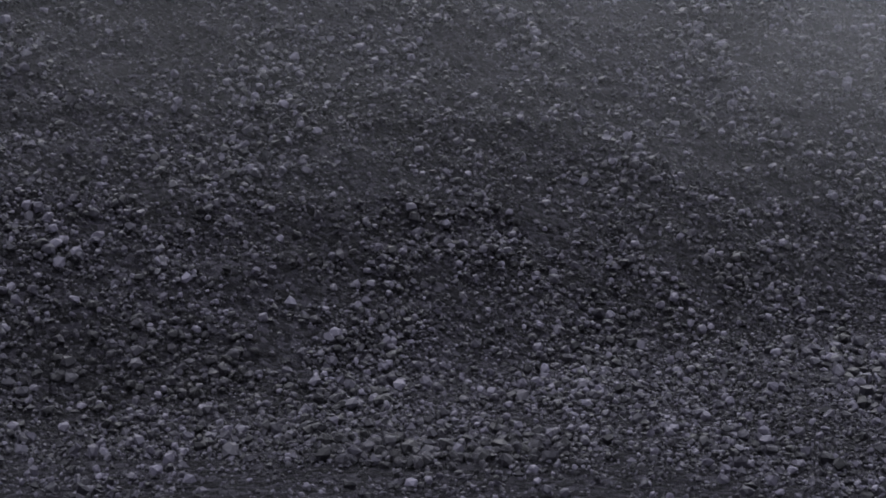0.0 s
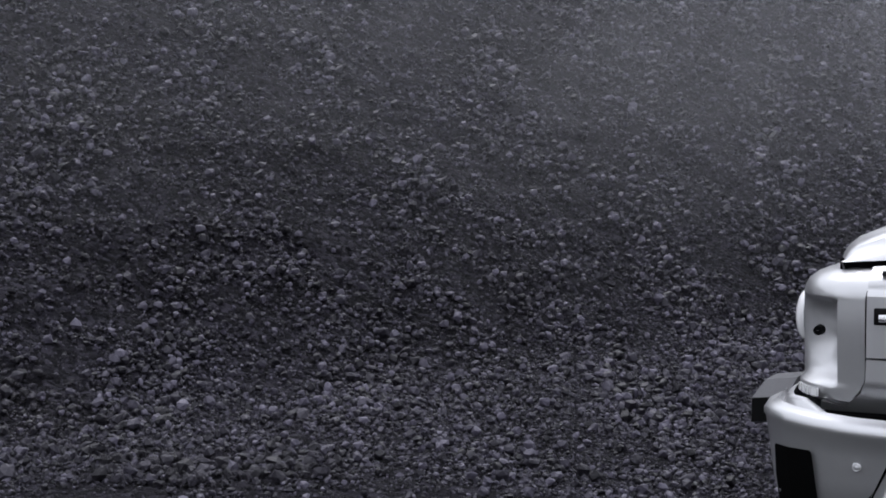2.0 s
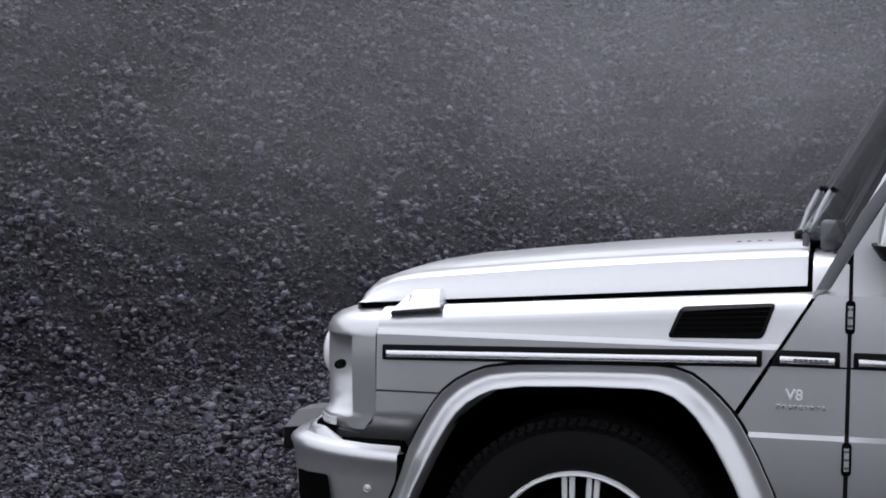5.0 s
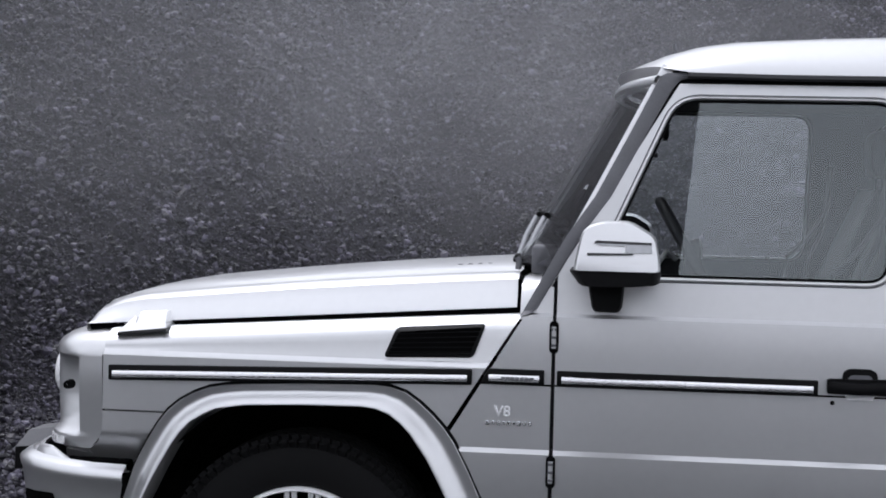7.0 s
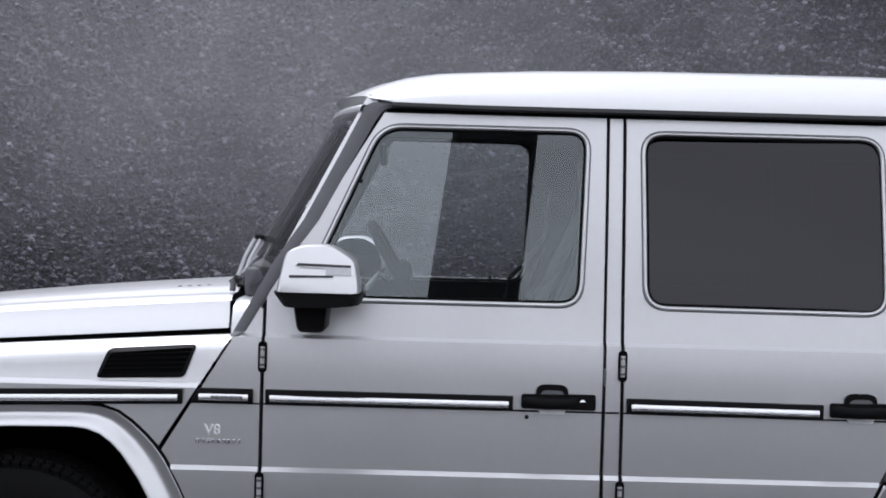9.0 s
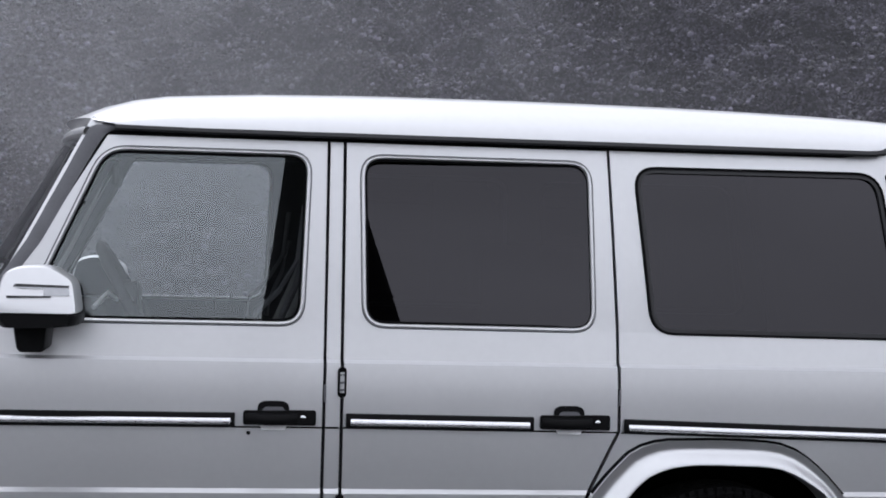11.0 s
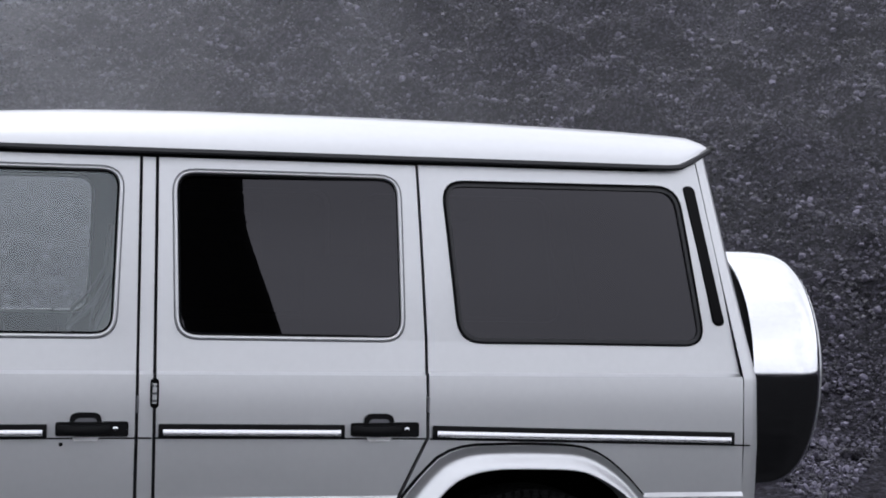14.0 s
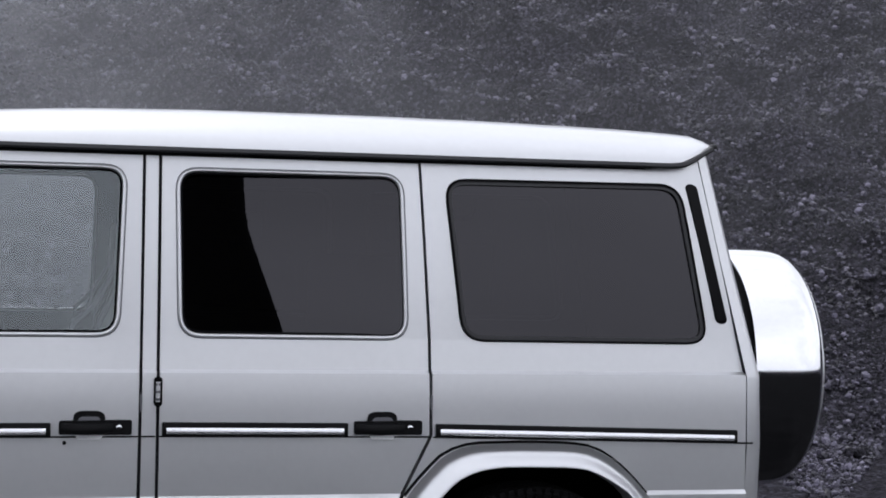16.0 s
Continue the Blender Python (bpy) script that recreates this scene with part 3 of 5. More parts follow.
# outlines, in (x, z)
def dense(loop, step=0.06):
    """The outline with points along its straight runs."""
    out = []
    for p, q in zip(loop, loop[1:] + loop[:1]):
        n = max(1, int(math.hypot(q[0] - p[0], q[1] - p[1]) / step))
        out += [(lerp(p[0], q[0], k / n), lerp(p[1], q[1], k / n)) for k in range(n)]
    return out


HOLE_1 = dense(arc_corners([(0.765, 1.250), (1.572, 1.250), (1.588, 1.757), (0.988, 1.757)], [0.02, 0.07, 0.07, 0.07], 6))
HOLE_FAR = dense(arc_corners([(0.705, 1.258), (1.494, 1.258), (1.506, 1.784), (0.965, 1.784)], [0.02, 0.07, 0.07, 0.03], 6))
HOLE_2 = dense(arc_corners([(1.742, 1.250), (2.434, 1.247), (2.418, 1.755), (1.728, 1.755)], 0.07, 6))
HOLE_3 = dense(arc_corners([(2.600, 1.244), (3.405, 1.240), (3.318, 1.750), (2.543, 1.746)], 0.075, 6))
FLARE_F_OUT = [(-0.60, 0.40), (-0.515, 0.575), (-0.473, 0.707), (-0.422, 0.803), (-0.375, 0.866), (-0.325, 0.900), (-0.270, 0.922), (-0.20, 0.934),
               (0.0, 0.943), (0.19, 0.947), (0.245, 0.942), (0.290, 0.926), (0.341, 0.886), (0.402, 0.822), (0.450, 0.735), (0.497, 0.634), (0.57, 0.42)]
FLARE_F_IN = [(-0.53, 0.40), (-0.462, 0.575), (-0.415, 0.675), (-0.367, 0.762), (-0.335, 0.808), (-0.300, 0.840), (-0.242, 0.868), (-0.16, 0.881),
              (0.0, 0.888), (0.16, 0.890), (0.205, 0.885), (0.245, 0.870), (0.291, 0.832), (0.346, 0.753), (0.378, 0.695), (0.409, 0.633), (0.49, 0.42)]
FLARE_R_OUT = [(2.25, 0.42), (2.335, 0.634), (2.385, 0.715), (2.431, 0.784), (2.482, 0.845), (2.532, 0.896), (2.584, 0.925), (2.64, 0.935),
               (2.80, 0.938), (2.94, 0.934), (3.005, 0.924), (3.055, 0.903), (3.124, 0.849), (3.194, 0.774), (3.245, 0.70), (3.29, 0.60), (3.36, 0.42)]
FLARE_R_IN = [(2.36, 0.42), (2.435, 0.634), (2.485, 0.715), (2.539, 0.785), (2.570, 0.818), (2.605, 0.842), (2.669, 0.862), (2.73, 0.868),
              (2.80, 0.868), (2.94, 0.865), (2.99, 0.857), (3.035, 0.840), (3.081, 0.814), (3.137, 0.775), (3.18, 0.70), (3.22, 0.60), (3.29, 0.42)]


def gap_line(x):
    """Height of the joint between bonnet and wing."""
    return 1.064 + 0.0705 * (x + 0.66)


def wing(x, z):
    """The front wing: upright by the trim, rolling over to the bonnet."""
    roll = max(0.0, (z - (gap_line(x) - 0.042)) / 0.042)
    ledge = 0.0135 * min(1.0, max(0.0, (z - 1.006) / 0.012))
    return FLANK(min(z, 1.02)) + ledge + 0.125 * max(0.0, min(z, gap_line(x) - 0.042) - 1.018) + 0.065 * roll ** 1.7


def tucked(x, z):
    """The lower wing: below its crease it turns in towards the bumper."""
    d = max(0.0, 0.778 - z)
    return FLANK(max(z, 0.790)) + 0.65 * d + 3.0 * d * d


WING = [(-0.576, 0.849), (-0.397, 0.849)] + FLARE_F_OUT[4:12] + [(0.345, 0.892), (0.392, 0.832), (0.4985, 1.002), (-0.576, 1.002)]
WING_LOW = [(-0.576, 0.844), (-0.577, 0.790), (-0.592, 0.755), (-0.640, 0.716), (-0.695, 0.728), (-0.700, 0.704), (-0.622, 0.690), (-0.509, 0.680), (-0.480, 0.690), (-0.473, 0.707), (-0.422, 0.803), (-0.401, 0.844)]
COWL_SIDE = [(0.404, 0.826), (0.456, 0.735), (0.503, 0.634), (0.58, 0.42), (0.674, 0.42), (0.676, 1.225), (0.660, 1.235), (0.602, 1.152)]
DOOR_1 = [(0.686, 0.42), (1.627, 0.42), (1.631, 1.20), (1.631, 1.788), (1.000, 1.788), (0.686, 1.262)]
DOOR_FAR = [(0.665, 0.42), (1.627, 0.42), (1.631, 1.20), (1.631, 1.788), (0.940, 1.788), (0.665, 1.262)]
DOOR_2 = [(1.693, 0.42), (2.240, 0.42), (2.328, 0.634), (2.382, 0.722), (2.498, 0.962), (2.494, 1.25), (2.465, 1.788), (1.688, 1.788)]
PILLAR_B = [(1.639, 0.42), (1.683, 0.42), (1.678, 1.788), (1.641, 1.788)]
QUARTER = [(2.390, 0.712)] + FLARE_R_OUT[3:14] + [(3.25, 0.70), (3.30, 0.60), (3.37, 0.42), (3.526, 0.42), (3.521, 0.93), (3.520, 1.140), (3.374, 1.846), (3.300, 1.806), (3.20, 1.792), (2.474, 1.790), (2.504, 1.25), (2.508, 0.960)]

for far in (False, True):
    part("wing_side", panel(WING, far=far), PAINT, car)
    rows = []
    for u in np.linspace(0, 1, 25):
        row = []
        for h in (0.0, 0.006, 0.014, 0.35, 0.7, 1.0, 1.15, 1.3, 1.5, 1.7, 1.85, 2.0, 2.05):
            x = lerp(-0.576, 0.545, u)
            top = gap_line(x)
            flat_top = max(1.020, top - 0.042)
            z = 1.002 + h if h < 0.02 else lerp(1.016, flat_top, h) if h <= 1 else lerp(flat_top, top, min(h, 2) - 1)
            x = lerp(-0.576, 0.4985 + (z - 1.002) * 0.627, u)
            y = wing(x, z) + (0.03 if h > 2 else 0)
            row.append((x, WIDTH - y if far else y, z))
        rows.append(row)
    part("wing_top", smooth_by_angle(strip(rows), 28), PAINT, car)
    part("wing_lower", panel(WING_LOW, far=far, surface=tucked, levels=LEVELS + (0.70, 0.72, 0.74, 0.76, 0.80, 0.82)), PAINT, car)
    part("cowl_side", panel(COWL_SIDE, far=far), PAINT, car)
    hole = HOLE_FAR if far else HOLE_1
    door = part("front_door", panel(DOOR_FAR if far else DOOR_1, [hole], far=far), PAINT, car)
    if far:
        window(door, hole, FAR_CLEAR, far, seal=0.003, lip=0.004)
    else:
        window(door, hole, CLEAR, surface=front_pane)
    back_door = part("rear_door", panel(DOOR_2, [HOLE_2], far=far), PAINT, car)
    window(back_door, HOLE_2, TINTED, far, surface=rear_pane if not far else pane_surface)
    part("door_pillar", panel(PILLAR_B, far=far, offset=0.002), PAINT, car)
    quarter = panel(QUARTER, [HOLE_3], far=far)
    side = part("rear_side", quarter, PAINT, car)
    window(side, HOLE_3, TINTED, far, seal=0.017, lip=0.002, thick=True)
    if not far:
        doors = (door, back_door, side)

# dark inner shell behind the joints, with the same window openings
for far in (False, True):
    SHELL = [(0.62, 0.45), (2.30, 0.45), (2.36, 0.66), (2.44, 0.80), (2.56, 0.93), (3.04, 0.94), (3.20, 0.80), (3.30, 0.62), (3.50, 0.62), (3.52, 1.14), (3.37, 1.80), (0.97 - 0.05 * far, 1.80), (0.62 - 0.04 * far, 1.20)]
    inner = [shrunk(HOLE_FAR if far else HOLE_1, -0.003)]
    shell = panel(SHELL, inner + [shrunk(HOLE_2, -0.004), shrunk(HOLE_3, -0.004)], depth=0.03, far=far, offset=0.034)
    part("inner_shell", shell, INTERIOR, car, "dark interior lining")


def flare(outer, inner, far=False, n=40):
    """The bulged lip over a wheel."""
    o, i = resample(outer, n), resample(inner, n)
    cx = sum(p[0] for p in inner) / len(inner)
    rows = []
    for f, y in ((0.0, 0.015), (0.0, -0.0150), (0.01, -0.0160), (0.10, -0.0140), (0.20, -0.0110), (0.30, -0.0088), (0.38, -0.0085), (0.46, -0.0105), (0.55, -0.0155), (0.65, -0.0225), (0.76, -0.0300), (0.87, -0.0360), (0.94, -0.0385), (0.99, -0.0385), (1.02, -0.034), (1.03, 0.10)):
        rows.append([(lerp(a[0], b[0], f), WIDTH - y if far else y, lerp(a[1], b[1], f)) for a, b in zip(o, i)])
    return smooth_by_angle(strip(rows), 40)


def arch_line(outer, far=False):
    """Dark seal along the flare's upper edge."""
    pts = [(x, WIDTH - 0.004 if far else 0.004, z) for x, z in resample(outer, 40)]
    return tube(pts, 0.009, 6)


def well(cx, far=False):
    """Dark wheel well."""
    rows = []
    for y in (0.03, 0.55):
        rows.append([(cx + 0.50 * math.cos(a), WIDTH - y if far else y, 0.42 + 0.50 * math.sin(a)) for a in np.linspace(-0.4, math.pi + 0.4, 24)])
    rows.append([(cx, WIDTH - 0.55 if far else 0.55, 0.42)] * 24)
    return strip(rows)


for far in (False, True):
    for outer, inner, cx in ((FLARE_F_OUT, FLARE_F_IN, 0.0), (FLARE_R_OUT, FLARE_R_IN, 2.85)):
        lip = part("wheel_arch_flare", flare(outer, inner, far), PAINT, car)
        part("arch_seal", arch_line(outer, far), RUBBER, lip, "thin black joint strip")
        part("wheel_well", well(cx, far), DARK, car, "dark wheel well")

# bonnet
CREASE = table([(-0.666, 1.076), (-0.660, 1.090), (-0.648, 1.104), (-0.629, 1.122), (-0.57, 1.148), (-0.51, 1.161), (-0.30, 1.184), (-0.046, 1.209), (0.25, 1.234), (0.545, 1.254), (0.60, 1.257)])
rows = []
for x in (-0.664, -0.660, -0.648, -0.629, -0.57, -0.51, -0.40, -0.25, -0.05, 0.15, 0.35, 0.50, 0.570):
    g, c = gap_line(x) + 0.013, CREASE(x)
    half = [(0.160, g + 0.004), (0.114, g), (0.119, lerp(g, c, 0.12)), (0.128, lerp(g, c, 0.24)), (0.148, lerp(g, c, 0.56)), (0.162, lerp(g, c, 0.76)), (0.1645, lerp(g, c, 0.83)), (0.178, lerp(g, c, 0.92)), (0.198, lerp(g, c, 0.99)), (0.225, c + 0.002), (0.32, c + 0.003), (0.345, c + 0.010), (0.60, c + 0.020 + 0.006 * x), (0.86, c + 0.022 + 0.006 * x)]
    pts = half + [(WIDTH - y, z) for y, z in half[-2::-1]]
    rows.append([(x - 0.035 * min(1, max(0, (-0.50 - x) / 0.15)) * min(1, max(0, (min(y, WIDTH - y) - 0.15) / 0.15)), y, z) for y, z in pts])
rows.insert(0, [(x + 0.012, y, z - 0.035) for x, y, z in rows[0]])
bonnet = part("bonnet", smooth_by_angle(strip(rows), 30), PAINT, car)
part("bonnet_joint", slab([(-0.67, 0.135, gap_line(-0.67) - 0.03), (0.60, 0.135, gap_line(0.6) - 0.03), (0.60, 0.135, gap_line(0.6) + 0.02), (-0.67, 0.135, gap_line(-0.67) + 0.02)], None, (0, 1, 0), WIDTH - 0.27), DARK, car, "dark joint under the bonnet")

# scuttle, windscreen and its frame
rows = []
for x, drop in ((0.584, 0.006), (0.62, 0.0), (0.66, -0.004), (0.72, -0.008)):
    half = [(0.060, 1.140), (0.066, 1.180), (0.082, 1.212), (0.110, 1.234), (0.150, 1.245), (0.22, 1.251)]
    rows.append([(x, y, z - drop) for y, z in half] + [(x, WIDTH - y, z - drop) for y, z in half[::-1]])
part("scuttle", smooth_by_angle(strip(rows), 60), PAINT, car)
SCREEN_LOW, SCREEN_TOP = (0.650, 1.255), (0.970, 1.842)


def screen_point(f, y, out=0.0):
    """A point on the raked screen, f of the way up; the middle bows forward."""
    bow = -(0.151 - 0.032 * f) * (1 - min(1, abs(y - WIDTH / 2) / (WIDTH / 2 - 0.09)) ** 2.4)
    x, z = lerp(SCREEN_LOW[0], SCREEN_TOP[0], f) + bow, lerp(SCREEN_LOW[1], SCREEN_TOP[1], f)
    return (x - 0.86 * out, y, z + 0.5 * out)


screen = part("windscreen", smooth_by_angle(strip([[screen_point(f, y) for y in np.linspace(0.070 + 0.060 * f, WIDTH - 0.070 - 0.060 * f, 25)] for f in np.linspace(0.04, 0.93, 15)]), 70), SCREEN, car)
screen.visible_shadow = False
part("screen_header", smooth_by_angle(strip([[screen_point(f, y, o) for y in np.linspace(0.10, WIDTH - 0.10, 25)] for f, o in ((0.905, -0.02), (0.905, 0.008), (0.925, 0.012), (0.94, 0.008), (0.945, -0.02))]), 40), PAINT, car)
for s in (0, 1):
    def yy(y):
        return WIDTH - y if s else y
    post = [[screen_point(f, yy(y), o) for y, o in ((0.052 + 0.072 * f, -0.030), (0.053 + 0.072 * f, -0.004), (0.058 + 0.07 * f, 0.002), (0.068 + 0.062 * f, 0.003), (0.074 + 0.060 * f, -0.01))] for f in np.linspace(-0.1, 1.0, 9)]
    part("screen_post", smooth_by_angle(strip(post), 40), PAINT, car)
    # weathered grey gutter along the post, bent over into the roof gutter
    rows = []
    for x0, x1, z0, z1 in ((0.586, 0.606, 1.148, 1.150), (0.594, 0.630, 1.160, 1.164), (0.702, 0.742, 1.362, 1.362), (0.782, 0.824, 1.480, 1.478), (0.878, 0.924, 1.668, 1.668), (0.933, 0.975, 1.780, 1.764), (0.947, 0.992, 1.808, 1.788), (0.966, 1.004, 1.817, 1.798), (1.01, 1.02, 1.818, 1.802), (1.06, 1.065, 1.816, 1.803)):
        y = FLANK(0.5 * (z0 + z1)) + 0.014
        rows.append([(x0, yy(y + 0.022), z0), (x0, yy(y - 0.012), z0), (lerp(x0, x1, 0.5), yy(y - 0.020), lerp(z0, z1, 0.5)), (x1, yy(y - 0.016), z1), (x1, yy(y + 0.022), z1)])
    part("pillar_gutter", smooth_by_angle(strip(rows, closed=True, caps=True), 40), GREYTRIM, car, "weathered grey pillar gutter")

# roof: a shallow lid with rounded sides
EAVE = table([(0.95, 1.832), (1.04, 1.815), (3.28, 1.815), (3.33, 1.818), (3.40, 1.838), (3.46, 1.860), (3.52, 1.874)])
RIDGE = table([(0.945, 1.842), (0.975, 1.856), (1.0, 1.870), (1.05, 1.896), (1.12, 1.921), (1.20, 1.937), (1.40, 1.953), (1.75, 1.963), (2.3, 1.965), (2.8, 1.961), (3.2, 1.950), (3.35, 1.943), (3.43, 1.934), (3.48, 1.916), (3.51, 1.896), (3.53, 1.880)])
rows = []
for x in (0.955, 0.975, 1.0, 1.05, 1.12, 1.20, 1.30, 1.45, 1.6, 1.8, 2.1, 2.4, 2.7, 3.0, 3.2, 3.28, 3.33, 3.38, 3.43, 3.48, 3.51):
    row = []
    for k in range(33):
        u = -1 + 2 * k / 32
        s = math.copysign(abs(math.sin(u * math.pi / 2)) ** 0.9, u)
        edge = 0.085 + 0.03 * max(0, (1.04 - x) / 0.085) ** 2 + 0.05 * max(0, (x - 3.40) / 0.11) ** 2
        y = lerp(edge, WIDTH - edge, 0.5 + 0.5 * s)
        e, r = EAVE(x), RIDGE(x)
        rise = (1 - abs(s) ** 4.0) ** 0.55
        bowed = -0.135 * (1 - abs(s) ** 2.4) * min(1, max(0, (1.45 - x) / 0.495))
        bowed -= 0.075 * abs(s) ** 3 * min(1, max(0, (x - 3.30) / 0.20))
        row.append((x + bowed, y, e + (max(r, e + 0.004) - e) * rise))
    rows.append(row)
rows.insert(0, [(x + 0.03, y, z - 0.03) for x, y, z in rows[0]])
rows.append([(x - 0.02, y, z - 0.02) for x, y, z in rows[-1]])
part("roof", smooth_by_angle(strip(rows), 45), PAINT, car)
for s in (0, 1):
    pts = [(x, WIDTH - 0.078 if s else 0.078, EAVE(x) - 0.006) for x in (1.02, 1.3, 1.8, 2.4, 3.0, 3.25, 3.29)] + [(3.325, WIDTH - 0.080 if s else 0.080, 1.814), (3.355, WIDTH - 0.083 if s else 0.083, 1.827), (3.384, WIDTH - 0.086 if s else 0.086, 1.845), (3.412, WIDTH - 0.09 if s else 0.09, 1.862), (3.424, WIDTH - 0.092 if s else 0.092, 1.869)]
    prof = [[(x, y + (a if not s else -a), z + b) for a, b in ((0.03, -0.010), (-0.010, -0.012), (-0.014, -0.006), (-0.012, 0.004), (0.02, 0.006))] for x, y, z in pts]
    part("roof_gutter", smooth_by_angle(strip(prof, closed=True, caps=True), 40), DARKTRIM, car, "dark grey roof gutter")
part("headliner", box(0.95, 3.38, 0.13, WIDTH - 0.13, 1.793, 1.806), INTERIOR, car, "dark headliner")

# rear corner and tail
rows = []
for x, z, c in ((3.377, 1.852, 0.046), (3.448, 1.50, 0.054), (3.523, 1.142, 0.060), (3.5235, 1.138, 0.060), (3.525, 0.93, 0.063), (3.530, 0.42, 0.062)):
    y0 = FLANK(z)
    row = [(x, y0), (x + c * 0.5, y0 + 0.005), (x + c * 0.85, y0 + 0.022), (x + c, y0 + 0.06)]
    row += [(a, WIDTH - b) for a, b in row[::-1]]
    rows.append([(a, b, z) for a, b in row])
part("tail_panel", smooth_by_angle(strip(rows), 35), PAINT, car)
part("sill", box(0.55, 2.30, 0.01, WIDTH - 0.01, 0.36, 0.43, 0.015), BLACK, car)
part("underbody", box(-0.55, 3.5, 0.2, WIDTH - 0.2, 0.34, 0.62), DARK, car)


def wheel_thing(x, far=False):
    """A road wheel: tyre with tread blocks, and a bright twin-spoke rim."""
    sgn = -1 if far else 1
    y0 = WIDTH - 0.05 if far else 0.05
    c = (x, y0, 0.390)
    R = 0.392

    def turned_profile(points):
        return [(sgn * d, r) for d, r in points]
    tyre = lathe(turned_profile([(0.255, 0.265), (0.262, 0.32), (0.25, 0.375), (0.225, R), (0.04, R), (0.012, 0.378), (-0.004, 0.352), (-0.008, 0.322), (-0.004, 0.282), (0.004, 0.264), (0.02, 0.254)]), c, steps=72, close=False)
    w = part("wheel", smooth_by_angle(tyre, 35), TYRE, car)
    w.name = "wheel"
    blocks = bmesh.new()
    for k in range(84):
        for yk, long, tilt, dk in ((0.038, 0.060, 0.45, 0.0), (0.10, 0.05, -0.5, 0.5), (0.155, 0.05, 0.5, 0.0)):
            m = Matrix.Translation(c) @ Matrix.Rotation(2 * math.pi * (k + dk) / 84, 4, "Y") @ Matrix.Translation((0, sgn * yk, R + 0.001))
            bmesh.ops.create_cube(blocks, size=1.0, matrix=m @ Matrix.Rotation(tilt, 4, "Z") @ Matrix.Diagonal((0.021, long, 0.013, 1)))
        m = Matrix.Translation(c) @ Matrix.Rotation(2 * math.pi * (k + 0.3) / 84, 4, "Y") @ Matrix.Translation((0, sgn * 0.006, R - 0.020)) @ Matrix.Rotation(sgn * 0.62, 4, "X")
        bmesh.ops.create_cube(blocks, size=1.0, matrix=m @ Matrix.Diagonal((0.019, 0.012, 0.034, 1)))
    part("tread", blocks, TYRE, w, "tyre tread blocks")
    rim = lathe(turned_profile([(0.012, 0.241), (-0.004, 0.243), (-0.009, 0.246), (-0.008, 0.251), (0.0, 0.255), (0.02, 0.255)]), c, steps=72, close=False)
    r = part("rim", smooth_by_angle(rim, 35), ALLOY, w, "bright alloy rim")
    for k in range(5):
        for off in (-0.046, -0.024, 0.024, 0.046):
            a = 2 * math.pi * k / 5 + 0.03
            rows = []
            for rad, wd, y in ((0.05, 0.008, 0.03), (0.14, 0.0075, 0.012), (0.240, 0.008, 0.002)):
                rows.append([(off * (0.75 + rad), sgn * (y + 0.035), rad), (off * (0.75 + rad) - wd, sgn * (y + 0.006), rad), (off * (0.75 + rad) - wd * 0.5, sgn * y, rad), (off * (0.75 + rad) + wd * 0.5, sgn * y, rad), (off * (0.75 + rad) + wd, sgn * (y + 0.006), rad)])
            bm = strip(rows, closed=True, caps=True)
            bmesh.ops.transform(bm, matrix=Matrix.Translation(c) @ Matrix.Rotation(a, 4, "Y"), verts=bm.verts)
            part("spoke", smooth_by_angle(bm, 35), ALLOY, w)
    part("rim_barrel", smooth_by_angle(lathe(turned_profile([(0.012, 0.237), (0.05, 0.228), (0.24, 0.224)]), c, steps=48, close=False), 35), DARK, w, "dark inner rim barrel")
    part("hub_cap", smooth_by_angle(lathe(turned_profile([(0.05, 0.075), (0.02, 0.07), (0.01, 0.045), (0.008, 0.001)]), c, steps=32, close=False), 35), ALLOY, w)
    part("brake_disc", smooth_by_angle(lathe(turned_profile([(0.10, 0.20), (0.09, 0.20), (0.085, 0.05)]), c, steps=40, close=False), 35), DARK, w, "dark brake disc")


for x in (-0.02, 2.85):
    wheel_thing(x)
    wheel_thing(x, True)

# ---- the car's fittings ----


def strip_trim(thing, x0, x1, z0=0.963, z1=1.004, tilt0=0.0, tilt1=0.0, slant=0.0, badge=False):
    """A black rubbing strip with a bright insert. tilt0, tilt1: how much its ends drop."""
    def pt(x, z):
        f = (x - x0) / (x1 - x0)
        return (x + (slant * (z - z0) if f < 0.5 else 0), FLANK(z) - 0.003, z - lerp(tilt0, tilt1, f))
    body = slab([pt(x0, z0), pt(x1, z0), pt(x1, z1), pt(x0, z1)], None, (0, -1, 0), 0.013)
    bmesh.ops.bevel(body, geom=body.edges[:], offset=0.003, segments=2, affect="EDGES", profile=0.5)
    t = part("rubbing_strip", smooth_by_angle(body, 40), BLACK, thing, "black rubbing strip")
    m = 0.013
    a, b = x0 + m + max(0, slant * 0.02), x1 - m
    rows = []
    for x in (a, b):
        f = (x - x0) / (x1 - x0)
        d = lerp(tilt0, tilt1, f)
        rows.append([(x, -0.0165, 0.9705 - d), (x, -0.0195, 0.973 - d), (x, -0.0200, 0.980 - d), (x, -0.0185, 0.986 - d), (x, -0.0165, 0.9885 - d)])
    part("bright_insert", smooth_by_angle(strip(rows, closed=True, caps=True), 40), BRIGHT, t, "polished bright insert")
    if badge:
        for k in range(7):
            x = lerp(a + 0.04, b - 0.02, k / 6)
            part("badge_bar", box(x - 0.006, x + 0.005, -0.0215, -0.0195, 0.976, 0.984), GREYTRIM, t, "small dark badge lettering")


